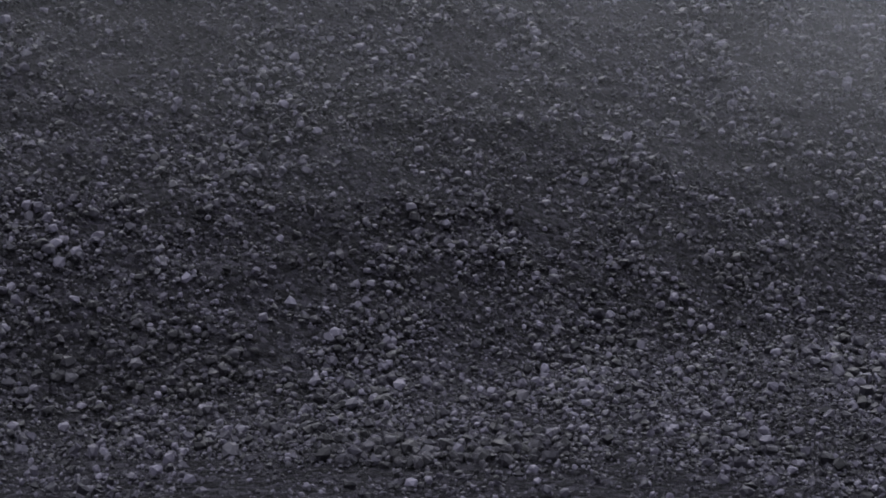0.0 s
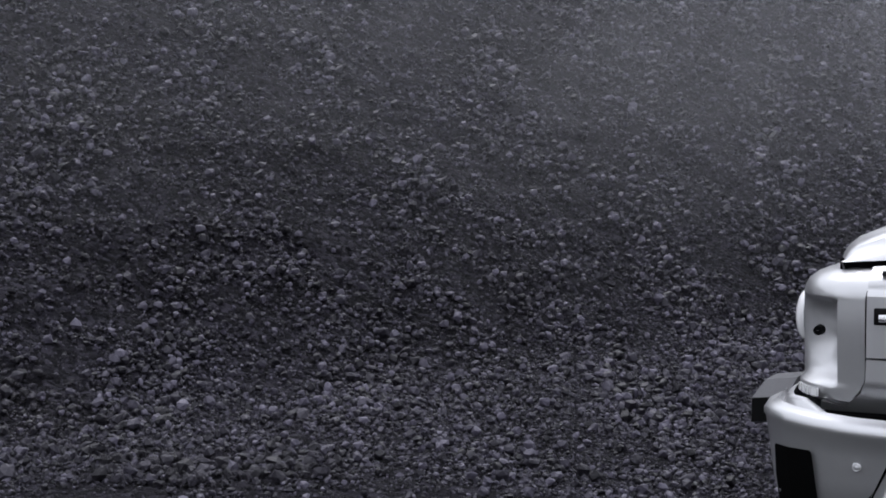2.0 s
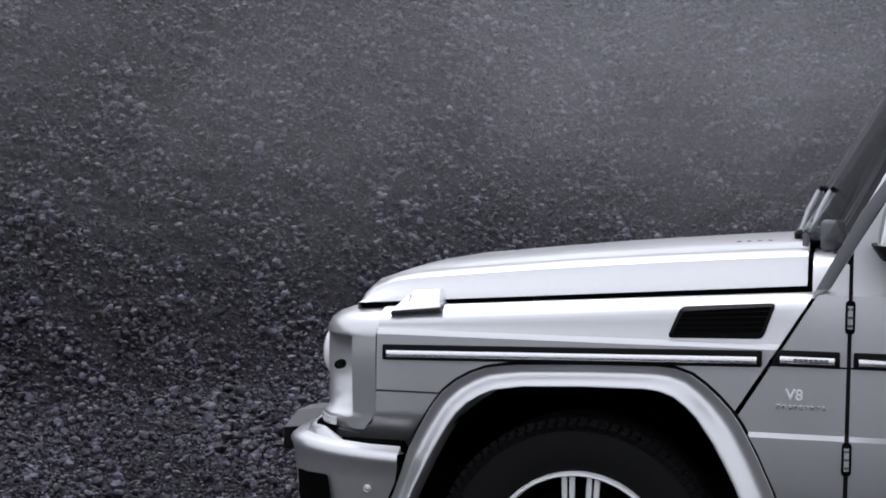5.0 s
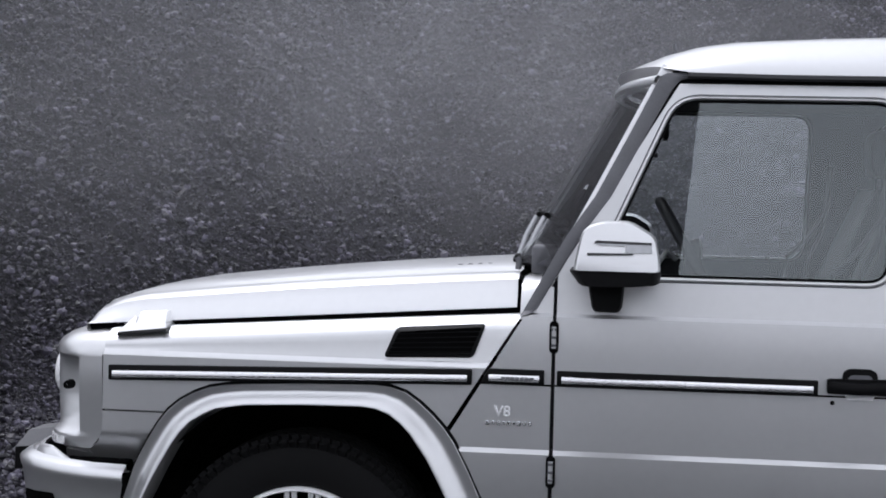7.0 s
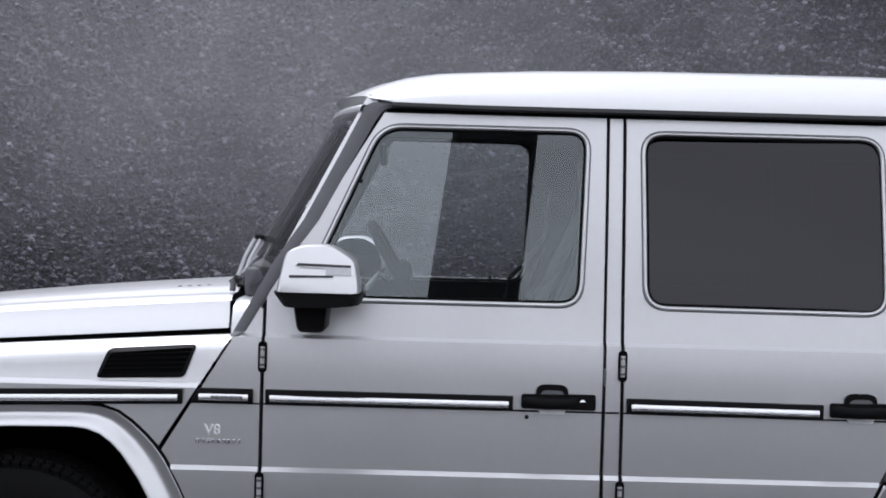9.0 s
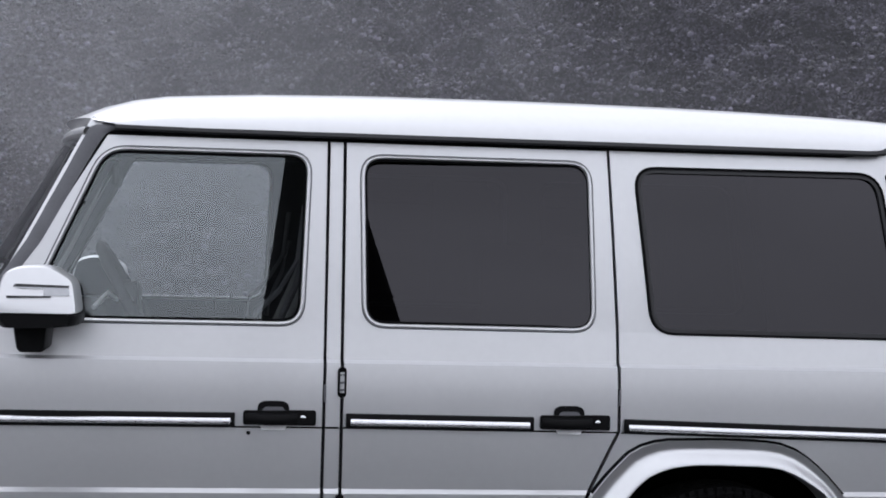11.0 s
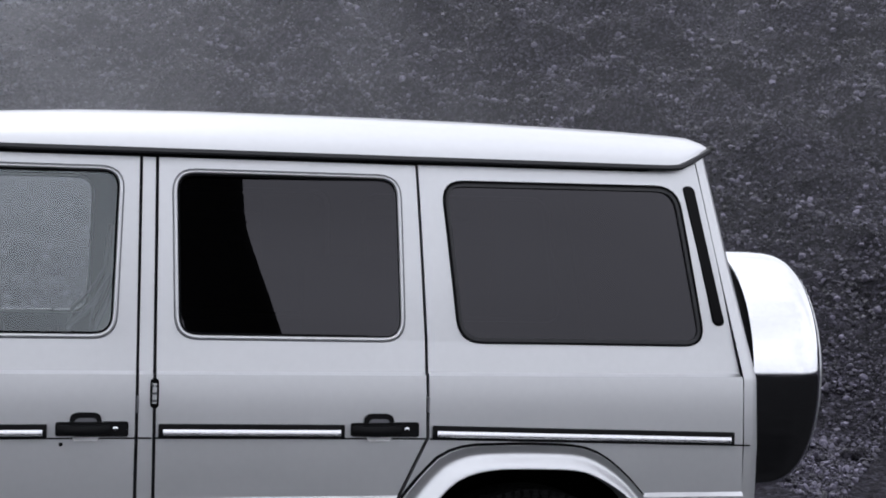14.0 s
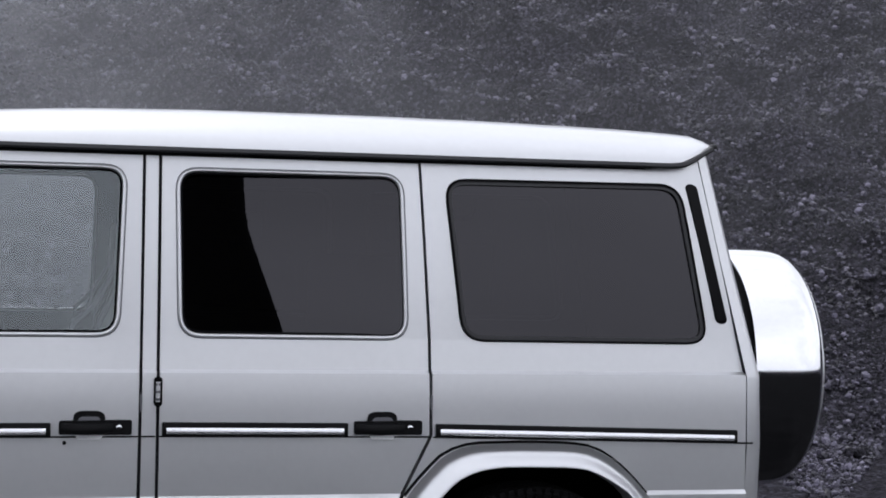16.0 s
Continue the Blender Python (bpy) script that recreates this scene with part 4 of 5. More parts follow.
strip_trim(car, -0.556, 0.462, tilt0=0.029, tilt1=0.004)
strip_trim(car, 0.484, 0.658, slant=0.55, badge=True)
strip_trim(doors[0], 0.692, 1.382)
strip_trim(doors[1], 1.698, 2.247, tilt0=-0.001, tilt1=0.003)
strip_trim(doors[2], 2.516, 3.488, tilt0=0.006, tilt1=0.029)
# near-black strips laid on the flank paint the groove's shadow
for x0, x1, d0, d1 in ((-0.555, 0.46, 0.028, 0.004), (0.48, 0.676, 0, 0), (0.686, 1.634, 0, 0), (1.640, 1.678, 0, 0), (1.690, 2.50, 0, 0.005), (2.51, 3.545, 0.006, 0.030)):
    pts = [(x0, -0.0015, 0.9645 - d0), (x1, -0.0015, 0.9645 - d1), (x1, -0.0015, 0.9600 - d1), (x0, -0.0015, 0.9600 - d0)]
    part("waist_shadow", slab(pts, None, (0, 1, 0), 0.004), DARK, car, "black strip for the groove's shadow")

part("side_seam", slab([(2.512, 0.0105, 1.1465), (3.518, 0.0105, 1.1405), (3.518, 0.0105, 1.1380), (2.512, 0.0105, 1.1440)], None, (0, 1, 0), 0.006), DARK, doors[2], "thin dark joint along the waist")


def hinge(thing, x, z0, z1):
    """An outside door hinge: a knuckled pin in a dark recess."""
    part("hinge_recess", smooth_by_angle(slab([(a, FLANK(0.5 * (z0 + z1)) - 0.002, b) for a, b in arc_corners([(x - 0.0125, z0), (x + 0.0125, z0), (x + 0.0125, z1), (x - 0.0125, z1)], 0.012, 4)], None, (0, -1, 0), 0.004), 40), RUBBER, thing, "dark hinge recess")
    pin = lathe([(0, 0.001), (0, 0.0065), (z1 - z0 - 0.028, 0.0065), (z1 - z0 - 0.028, 0.001)], (0, 0, 0), "x", 12, close=False)
    bmesh.ops.transform(pin, matrix=Matrix.Translation((x, FLANK(0.5 * (z0 + z1)) - 0.008, z0 + 0.014)) @ Matrix.Rotation(-math.pi / 2, 4, "Y"), verts=pin.verts)
    part("hinge_pin", smooth_by_angle(pin, 40), PAINT, thing, "silver hinge pin")
    for k in range(3):
        z = lerp(z0 + 0.022, z1 - 0.022, k / 2)
        part("hinge_knuckle", box(x - 0.007, x + 0.007, FLANK(z) - 0.0155, FLANK(z) - 0.004, z - 0.0035, z + 0.0035, 0.001), GREYTRIM, thing)


for x, thing in ((0.681, doors[0]), (1.685, doors[1])):
    hinge(thing, x, 1.050, 1.137)
    hinge(thing, x, 0.686, 0.773)


def door_handle(thing, x, z):
    """A black pull handle on a plate, with a dished recess and a lock. x, z: the plate's lower front corner."""
    def at(points, y, depth, bevel=0.0):
        return smooth_by_angle(slab([(x + a, y, z + b) for a, b in points], None, (0, -1, 0), depth, bevel), 40)
    plate = part("door_handle", at(arc_corners([(0, 0), (0.207, -0.002), (0.207, 0.042), (0.150, 0.042), (0, 0.040)], 0.008, 4), 0.0, 0.012), BLACK, thing, "black door handle")
    part("finger_dish", at(arc_corners([(0.038, 0.035), (0.132, 0.035), (0.128, 0.060), (0.112, 0.068), (0.058, 0.068), (0.042, 0.060)], 0.012, 4), -0.001, 0.009), BLACK, plate)
    part("dish_hollow", at(arc_corners([(0.050, 0.036), (0.121, 0.036), (0.112, 0.052), (0.060, 0.052)], 0.010, 4), -0.009, 0.0025), GREYTRIM, plate, "grey hollow of the handle")
    rows = []
    for k in range(9):
        f = k / 8
        a, bulge, h = 0.004 + 0.150 * f, 0.016 + 0.020 * math.sin(math.pi * min(1, f * 1.05)) ** 0.6, 0.014 + 0.003 * math.sin(math.pi * f)
        c = z + 0.020 - 0.004 * math.sin(math.pi * f)
        rows.append([(x + a, -bulge * u, c + h * v) for u, v in ((0.5, -1), (0.9, -0.85), (1.0, -0.3), (1.0, 0.3), (0.88, 0.85), (0.5, 1))])
    part("grip", smooth_by_angle(strip(rows, closed=True, caps=True), 50), BLACK, plate)
    part("lock", smooth_by_angle(lathe([(-0.006, 0.0085), (-0.0145, 0.0080), (-0.0155, 0.006), (-0.0150, 0.0005)], (x + 0.170, 0, z + 0.020), "y", 20, close=False), 40), CHROME, plate, "round chrome key lock")
    # near-white slab paints the highlight on the handle dish's lower edge
    low = [(x + a, b, z + c) for a, b, c in ((0.045, 0.0, -0.001), (0.126, 0.0, -0.001), (0.118, -0.010, -0.014), (0.054, -0.010, -0.014))]
    part("dish_glint", smooth_by_angle(slab(low, None, (0, -1, 0), 0.003), 40), ALLOY, plate, "near-white slab for the highlight on the dish's lower edge")


door_handle(doors[0], 1.405, 0.970)
door_handle(doors[1], 2.266, 0.966)
part("lock_button", smooth_by_angle(lathe([(0.0, 0.006), (-0.004, 0.0055), (-0.004, 0.0005)], (1.421, 0, 0.945), "y", 14, close=False), 40), RUBBER, doors[0], "small black plug")
part("striker", box(1.6335, 1.6405, -0.002, 0.02, 1.035, 1.085, 0.002), GREYTRIM, doors[0], "grey lock striker")
part("striker", box(2.500, 2.507, -0.002, 0.02, 1.035, 1.085, 0.002), GREYTRIM, doors[1], "grey lock striker")

# air outlet in the wing: a black frame with slats
VENT = [(0.215, 1.022), (0.462, 1.029), (0.494, 1.121), (0.248, 1.104)]
vent = new("air_outlet")
vent.parent = car
vent["label"] = "black slatted air outlet"
outer = arc_corners(VENT, 0.014, 4)
inner = arc_corners(shrunk(VENT, 0.014), 0.006, 4)
ring = [[(x, wing(x, z) + o, z) for x, z in loop] for loop, o in ((outer, 0.004), (outer, -0.006), (inner, -0.008), (inner, 0.02))]
part("outlet_frame", smooth_by_angle(strip(ring, closed=True), 40), BLACK, vent)
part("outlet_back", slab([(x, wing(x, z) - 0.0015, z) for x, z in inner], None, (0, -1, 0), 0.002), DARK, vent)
for k in range(5):
    f = (k + 0.5) / 5
    a, b = (lerp(0.222, 0.250, f), lerp(1.034, 1.096, f)), (lerp(0.456, 0.480, f), lerp(1.040, 1.110, f))
    rows = [[(p[0], wing(*p) + dy, p[1] + dz) for dy, dz in ((0.0, -0.006), (-0.0045, -0.006), (-0.0050, -0.003), (0.0, -0.001))] for p in (a, b)]
    part("slat", smooth_by_angle(strip(rows, closed=True, caps=True), 40), BLACK, vent)

# engine badge on the cowl side
for body, x, z, size in (("V8", 0.524, 0.874, 0.040),):
    cu = bpy.data.curves.new("badge", "FONT")
    cu.body, cu.size, cu.extrude, cu.bevel_depth = body, size, 0.003, 0.0006
    probe = bpy.data.objects.new("probe", cu)
    scene.collection.objects.link(probe)
    me = bpy.data.meshes.new_from_object(probe.evaluated_get(bpy.context.evaluated_depsgraph_get()))
    bpy.data.objects.remove(probe)
    me.materials.append(ALLOY)
    bb = new("engine_badge", me)
    bb.matrix_world = pose(x, FLANK(z) - 0.003, z, 90, 0, 0)
    bb.parent = car
    bb["label"] = "chrome engine badge"
for k in range(9):
    x = lerp(0.506, 0.620, k / 8)
    part("badge_bar", box(x - 0.0060 + 0.002 * (k % 3), x + 0.0058, FLANK(0.855) - 0.004, FLANK(0.855) + 0.001, 0.8495 + 0.002 * (k % 2), 0.861, 0.001), BRIGHT, car, "small chrome lettering bar")

# turn lamp on the wing
lamp = new("turn_lamp")
lamp.parent = car
lamp["label"] = "white turn lamp on the wing"
foot = [(-0.546, 1.053), (-0.403, 1.068), (-0.404, 1.079), (-0.543, 1.064)]
part("lamp_foot", slab([(x, 0.024, z) for x, z in foot], None, (0, 1, 0), 0.11, 0.003), DARKTRIM, lamp, "dark grey lamp foot")


def lamp_block(outline, near, lean, back):
    """A rounded block whose near side leans in."""
    rows = []
    for y, a, g in ((near, lean, 0.96), (near + 0.002, lean, 0.99), (near + 0.005, lean, 1.0), (back, 0.2, 1.0), (back + 0.004, 0.2, 0.95)):
        rows.append([(lerp(-0.47, x, g), y + a * (z - 1.066), lerp(1.085, z, g)) for x, z in outline])
    return smooth_by_angle(strip(rows, closed=True, caps=True), 24)


part("lamp_housing", lamp_block(arc_corners([(-0.543, 1.064), (-0.405, 1.079), (-0.410, 1.090), (-0.498, 1.086), (-0.503, 1.106), (-0.509, 1.105)], 0.003, 2), 0.019, 1.1, 0.115), PAINT, lamp, "silver lamp housing")
part("lamp_lens", lamp_block(arc_corners([(-0.499, 1.079), (-0.412, 1.086), (-0.421, 1.124), (-0.452, 1.122), (-0.462, 1.119), (-0.472, 1.121), (-0.496, 1.119)], 0.003, 2), 0.021, 1.2, 0.117), WHITELENS, lamp, "white lamp lens")

# headlamp pod: rounded corner with a scooped recess
POD = [(-0.582, 0.012), (-0.615, 0.014), (-0.652, 0.021), (-0.668, 0.026), (-0.718, 0.062), (-0.742, 0.100), (-0.764, 0.150), (-0.775, 0.200), (-0.778, 0.30)]
POD_EDGE = table([(0.714, -0.655), (0.720, -0.640), (0.735, -0.615), (0.755, -0.597), (0.790, -0.582), (1.1, -0.582)])


def pod_row(z, inset=0.0, scoop=0.0, lip=0.0):
    row = []
    for k, (x, y) in enumerate(POD):
        s = (0, 0, 0, 0.85, 1, 0.9, 0.35, 0.0, 0.0)[k] * scoop
        g = (0, 0, 0, 0.6, 1, 1, 1, 1, 1)[k] * lip
        row.append((min(x, POD_EDGE(z)) + inset + 0.036 * s - g, y + 0.09 * max(0.0, 0.93 - z) + inset * 0.8 + 0.048 * s * (1 if k < 7 else 0) - g * 0.7, z))
    return row


for far in (False, True):
    rows = [pod_row(0.714, 0.035), pod_row(0.720, 0.014), pod_row(0.732, 0.0), pod_row(0.734, 0.0, 0, 0.006), pod_row(0.762, 0.0, 0, 0.010), pod_row(0.768, 0.0, 0, 0.008), pod_row(0.774, 0.0, 0.05), pod_row(0.784, 0.0, 0.55), pod_row(0.80, 0.0, 1.0),
            pod_row(0.83, 0.0, 1.35), pod_row(0.87, 0.0, 1.55), pod_row(0.91, 0.0, 1.65), pod_row(0.945, 0.0, 1.65), pod_row(0.968, 0.0, 1.5), pod_row(0.980, 0.0, 1.1), pod_row(0.987, 0.0, 0.45), pod_row(0.991, 0.0, 0.05),
            pod_row(0.996, 0.0, 0.0), pod_row(1.012, 0.003), pod_row(1.030, 0.012), pod_row(1.046, 0.032), pod_row(1.058, 0.065), pod_row(1.064, 0.11)]
    if far:
        rows = [[(x, WIDTH - y, z) for x, y, z in r] for r in rows]
    pod = part("headlamp_pod", smooth_by_angle(strip(rows), 38), PAINT, car)
    knob = lathe([(-0.012, 0.001), (-0.012, 0.012), (0.02, 0.014)] if not far else [(0.012, 0.001), (0.012, 0.012), (-0.02, 0.014)], (-0.722, WIDTH - 0.132 if far else 0.132, 0.897), "y", 18, close=False)
    part("washer_knob", smooth_by_angle(knob, 40), RUBBER, pod, "round black knob")
    for k in range(5):
        cell = []
        for f in (k * 0.5 + 0.06, k * 0.5 + 0.44):
            n, q = int(3.4 + f), (3.4 + f) % 1
            cell.append(Vector(POD[n]).lerp(Vector(POD[n + 1]), q) + Vector((-0.0145, 0.002)))
        rows = [[(p.x, WIDTH - p.y if far else p.y, z) for p in cell] for z in (0.738, 0.743, 0.755, 0.759)]
        lamp_cell = strip(rows)
        bmesh.ops.solidify(lamp_cell, geom=lamp_cell.faces[:], thickness=0.006)
        part("day_lamp", lamp_cell, WHITELENS, pod, "small white lamp")
    # the round headlamp, its glass standing proud of the front
    lampy = WIDTH - 0.31 if far else 0.31
    glassy = lathe([(-0.026, 0.072), (-0.038, 0.069), (-0.048, 0.058), (-0.055, 0.038), (-0.060, 0.001)], (-0.760, lampy, 0.918), "x", 32, close=False)
    part("headlamp_glass", smooth_by_angle(glassy, 40), WHITELENS, car, "white round headlamp glass")

# front: grille, radiator panel and bumper
prof = [(-0.70, 0.76), (-0.800, 0.78), (-0.815, 0.95), (-0.800, 1.00), (-0.770, 1.03), (-0.725, 1.050), (-0.66, 1.062)]
rows = [[(x + d, y, z - 0.3 * d) for x, z in prof] for y, d in ((0.43, 0.02), (0.45, 0.0), (WIDTH - 0.45, 0.0), (WIDTH - 0.43, 0.02))]
part("grille", smooth_by_angle(strip(rows, closed=True, caps=True), 40), BLACK, car, "black radiator grille")
part("radiator_panel", box(-0.715, -0.69, 0.30, WIDTH - 0.30, 0.66, 1.05), DARK, car)
for k in range(3):
    z = 0.86 + 0.065 * k
    part("grille_bar", box(-0.826, -0.80, 0.46, WIDTH - 0.46, z - 0.02, z - 0.002, 0.004), GREYTRIM, car)

BUMP = [(-0.502, -0.045), (-0.60, -0.044), (-0.70, -0.032), (-0.775, 0.0), (-0.828, 0.050), (-0.860, 0.12), (-0.875, 0.22), (-0.880, 0.40), (-0.880, WIDTH / 2)]


def bumper_point(k, z, push):
    x, y = BUMP[k]
    if k == 0:
        x -= 0.45 * max(0, 0.62 - z)
    u = min(1, k / (len(BUMP) - 1) * 1.6)
    if z > 0.70:
        zz = lerp(0.672, z, min(1, max(0.0, (-0.655 - x) / 0.10)))
    else:
        zz = z + 0.022 * min(1, max(0, (-0.55 - x) / 0.28)) * (1 if z > 0.60 else 0.3)
    return (x + u * push, y + (1 - u) * push, zz)


rows = []
for z, push in ((0.735, 0.078), (0.733, 0.068), (0.726, 0.060), (0.714, 0.054), (0.704, 0.048), (0.696, 0.040), (0.689, 0.030), (0.684, 0.019), (0.677, 0.006), (0.668, 0.0), (0.655, 0.0), (0.646, 0.006), (0.600, 0.016), (0.540, 0.024), (0.480, 0.034), (0.430, 0.06)):
    row = [bumper_point(k, z, push) for k in range(len(BUMP))]
    rows.append(row + [(x, WIDTH - y, z2) for x, y, z2 in row[-2::-1]])
bumper = part("front_bumper", smooth_by_angle(strip(rows), 35), PAINT, car)
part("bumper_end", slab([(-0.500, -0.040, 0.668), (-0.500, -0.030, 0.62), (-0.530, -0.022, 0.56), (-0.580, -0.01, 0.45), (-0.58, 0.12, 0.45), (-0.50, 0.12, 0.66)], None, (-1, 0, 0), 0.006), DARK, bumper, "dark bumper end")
# near-black box stands in for the shade in the gap behind the bumper
part("gap_shade", box(-0.690, -0.51, 0.022, 0.30, 0.60, 0.700), DARK, bumper, "black box put in for the shade behind the bumper")
side_x, side_y = [p[0] for p in BUMP[::-1]], [p[1] for p in BUMP[::-1]]
for s in (0, 1):
    rows = []
    for z, xa, xb in ((0.612, -0.706, -0.806), (0.606, -0.700, -0.810), (0.53, -0.690, -0.808), (0.45, -0.680, -0.803)):
        push = float(np.interp(z, (0.43, 0.48, 0.54, 0.60, 0.646), (0.06, 0.034, 0.024, 0.016, 0.006)))
        row = []
        for f in np.linspace(0, 1, 9):
            x = lerp(xa, xb, f)
            y = float(np.interp(x - push * 0.6, side_x, side_y)) + push * 0.5 - 0.011
            row.append((x, WIDTH - y if s else y, z))
        rows.append(row)
    # near-black sheet over the bumper stands in for the intake's shaded opening
    part("air_intake", strip(rows), DARK, bumper, "black sheet for the side air intake's shaded opening")
    d = -1 if s else 1
    part("parking_sensor", smooth_by_angle(lathe([(0, 0.012), (-0.003 * d, 0.0115), (-0.004 * d, 0.009), (0.0, 0.0085), (-0.002 * d, 0.0005)], (-0.588, WIDTH + 0.033 if s else -0.033, 0.579), "y", 20, close=False), 40), PAINT, bumper, "round silver parking sensor")
# black raised middle of the bumper
near_end = [(-0.928, 0.622), (-0.926, 0.690), (-0.832, 0.700), (-0.832, 0.630)]
raised = [(-0.928, 0.622), (-0.900, 0.735), (-0.812, 0.747), (-0.820, 0.630)]
rows = [[(x, y, z) for x, z in ring] for y, ring in ((0.25, near_end), (0.295, raised), (0.42, raised))]
part("bumper_guard", smooth_by_angle(strip(rows, closed=True, caps=True), 25), GUARD, bumper, "grey raised bumper guard")
part("guard_face", slab([(lerp(-0.878, x, 0.97), 0.2495, lerp(0.67, z, 0.96)) for x, z in near_end], None, (0, -1, 0), 0.002), BLACK, bumper, "black end of the guard")

# door mirrors
for s in (0, 1):
    mirror = new("door_mirror")
    mirror.parent = car
    mirror["label"] = "silver door mirror on a black foot"
    shape = arc_corners([(0.737, 1.288), (0.958, 1.288), (0.958, 1.305), (0.946, 1.376), (0.880, 1.416), (0.800, 1.413), (0.757, 1.394), (0.745, 1.335)], [0.006, 0.006, 0.01, 0.018, 0.025, 0.025, 0.022, 0.02], 4)
    rows = []
    for y, g in ((-0.262, 0.90), (-0.260, 0.945), (-0.253, 0.975), (-0.238, 0.995), (-0.18, 1.0), (-0.13, 1.0), (-0.06, 0.97), (-0.035, 0.90)):
        lean = 0.24 if y < -0.2 else 0.2 if y < -0.15 else 0.0
        rows.append([(lerp(0.850, x, g), WIDTH - y - lean * (z - 1.288) if s else y + lean * (z - 1.288), lerp(1.330 if z > 1.30 else 1.288, z, g)) for x, z in shape])
    part("mirror_shell", smooth_by_angle(strip(rows, closed=True, caps=True), 24), PAINT, mirror)
    low = arc_corners([(0.722, 1.288), (0.962, 1.286), (0.957, 1.254), (0.90, 1.249), (0.752, 1.247)], 0.010, 3)
    rows = [[(lerp(0.85, x, g), WIDTH - y if s else y, z) for x, z in low] for y, g in ((-0.258, 0.78), (-0.24, 0.92), (-0.18, 1.0), (-0.05, 1.0), (-0.03, 0.95))]
    # black cap added so that the far mirror looks shaded through the windows
    part("mirror_dark_cap", slab([(lerp(0.850, x, 0.89), WIDTH + 0.031 if s else -0.031, lerp(1.330 if z > 1.30 else 1.288, z, 0.89)) for x, z in shape], None, (0, -1 if s else 1, 0), 0.003), BLACK, mirror, "black cap added to darken the mirror's inner end")
    part("mirror_base", smooth_by_angle(strip(rows, closed=True, caps=True), 45), BLACK, mirror, "black mirror base")
    legs = arc_corners([(0.772, 1.250), (0.868, 1.250), (0.862, 1.184), (0.851, 1.173), (0.792, 1.173), (0.783, 1.184)], 0.006, 3)
    rows = [[(x, WIDTH - y if s else y, z) for x, z in legs] for y in (-0.11, 0.03)]
    rows.insert(0, [(lerp(0.82, x, 0.9), WIDTH + 0.12 if s else -0.12, lerp(1.215, z, 0.9)) for x, z in legs])
    part("mirror_foot", smooth_by_angle(strip(rows, closed=True, caps=True), 45), BLACK, mirror)
    def flat(points, y, d):
        return slab([(x, WIDTH - y - 0.24 * (z - 1.288) if s else y + 0.24 * (z - 1.288), z) for x, z in points], None, (0, 1 if s else -1, 0), d)
    part("mirror_lamp", flat([(0.868, 1.335), (0.936, 1.335), (0.934, 1.357), (0.79, 1.360), (0.800, 1.354), (0.868, 1.352)], -0.2585, 0.006), GREYLENS, mirror, "grey turn signal strip")
    part("lamp_slot", flat([(0.788, 1.358), (0.934, 1.356), (0.934, 1.362), (0.795, 1.365)], -0.259, 0.0065), DARKTRIM, mirror)
    part("lamp_slot", flat([(0.772, 1.327), (0.888, 1.330), (0.888, 1.334), (0.772, 1.333)], -0.259, 0.0065), DARKTRIM, mirror)
    part("mirror_glass", flat([(x, z) for x, z in ((0.90, 1.30), (0.905, 1.30), (0.905, 1.38), (0.90, 1.38))], -0.06, 0.10), CHROME, mirror)

# wipers at the foot of the screen, and slots in the bonnet
for x0, y0 in ((0.540, 0.55), (0.572, 0.42)):
    wiper = new("wiper")
    wiper.parent = car
    wiper["label"] = "thin metal windscreen wiper at rest"
    p0, p1 = Vector((x0, y0, 1.292)), Vector((x0 + 0.050, y0 + 0.02, 1.412))
    part("wiper_arm", tube([p0, p0.lerp(p1, 0.5) + Vector((-0.004, 0, 0.003)), p1], 0.009, 8), GREYLENS, wiper)
    part("wiper_pivot", smooth_by_angle(lathe([(-0.03, 0.012), (-0.02, 0.021), (0.02, 0.021), (0.03, 0.014)], p0 + Vector((0.004, 0, -0.014)), "y", 16), 40), BLACK, wiper)
    part("wiper_foot", tube([p0 + Vector((0.01, 0, -0.02)), p0 + Vector((0.05, 0, -0.045))], 0.013, 8), BLACK, wiper)
    q1 = p1 + Vector((0.045, 0.50, -0.03))
    part("wiper_blade", tube([p1 + Vector((0.006, -0.02, 0.006)), p1 + Vector((0.014, 0.06, 0.006)), q1], 0.008, 6), RUBBER, wiper, "black wiper blade")
part("scuttle_box", smooth_by_angle(box(0.60, 0.665, 0.22, 0.34, 1.25, 1.335, 0.012), 60), GREYTRIM, car)
part("washer_jet", tube([(0.56, 0.26, 1.262), (0.562, 0.26, 1.285), (0.556, 0.262, 1.296)], 0.009, 8), GREYTRIM, car)
for side_y in (0.50, WIDTH - 0.72):
    for k in range(4):
        x = 0.36 + 0.030 * k
        part("bonnet_slot", box(x, x + 0.014, side_y, side_y + 0.22, CREASE(x) + 0.012, CREASE(x) + 0.0198, 0.002), DARKTRIM, bonnet, "dark bonnet air slot")
part("turn_lamp", smooth_by_angle(box(-0.57, -0.43, WIDTH - 0.14, WIDTH - 0.06, 1.06, 1.145, 0.02), 60), WHITELENS, car, "white turn lamp")
part("antenna", tube([(1.012, 1.22, 1.93), (1.006, 1.22, 1.965), (1.0, 1.22, 2.0)], 0.006, 6), GREYTRIM, car)

# rear: outlet slot, spare wheel in a steel ring, lamp
slot = [(3.352, 1.750), (3.449, 1.307)]
rows = []
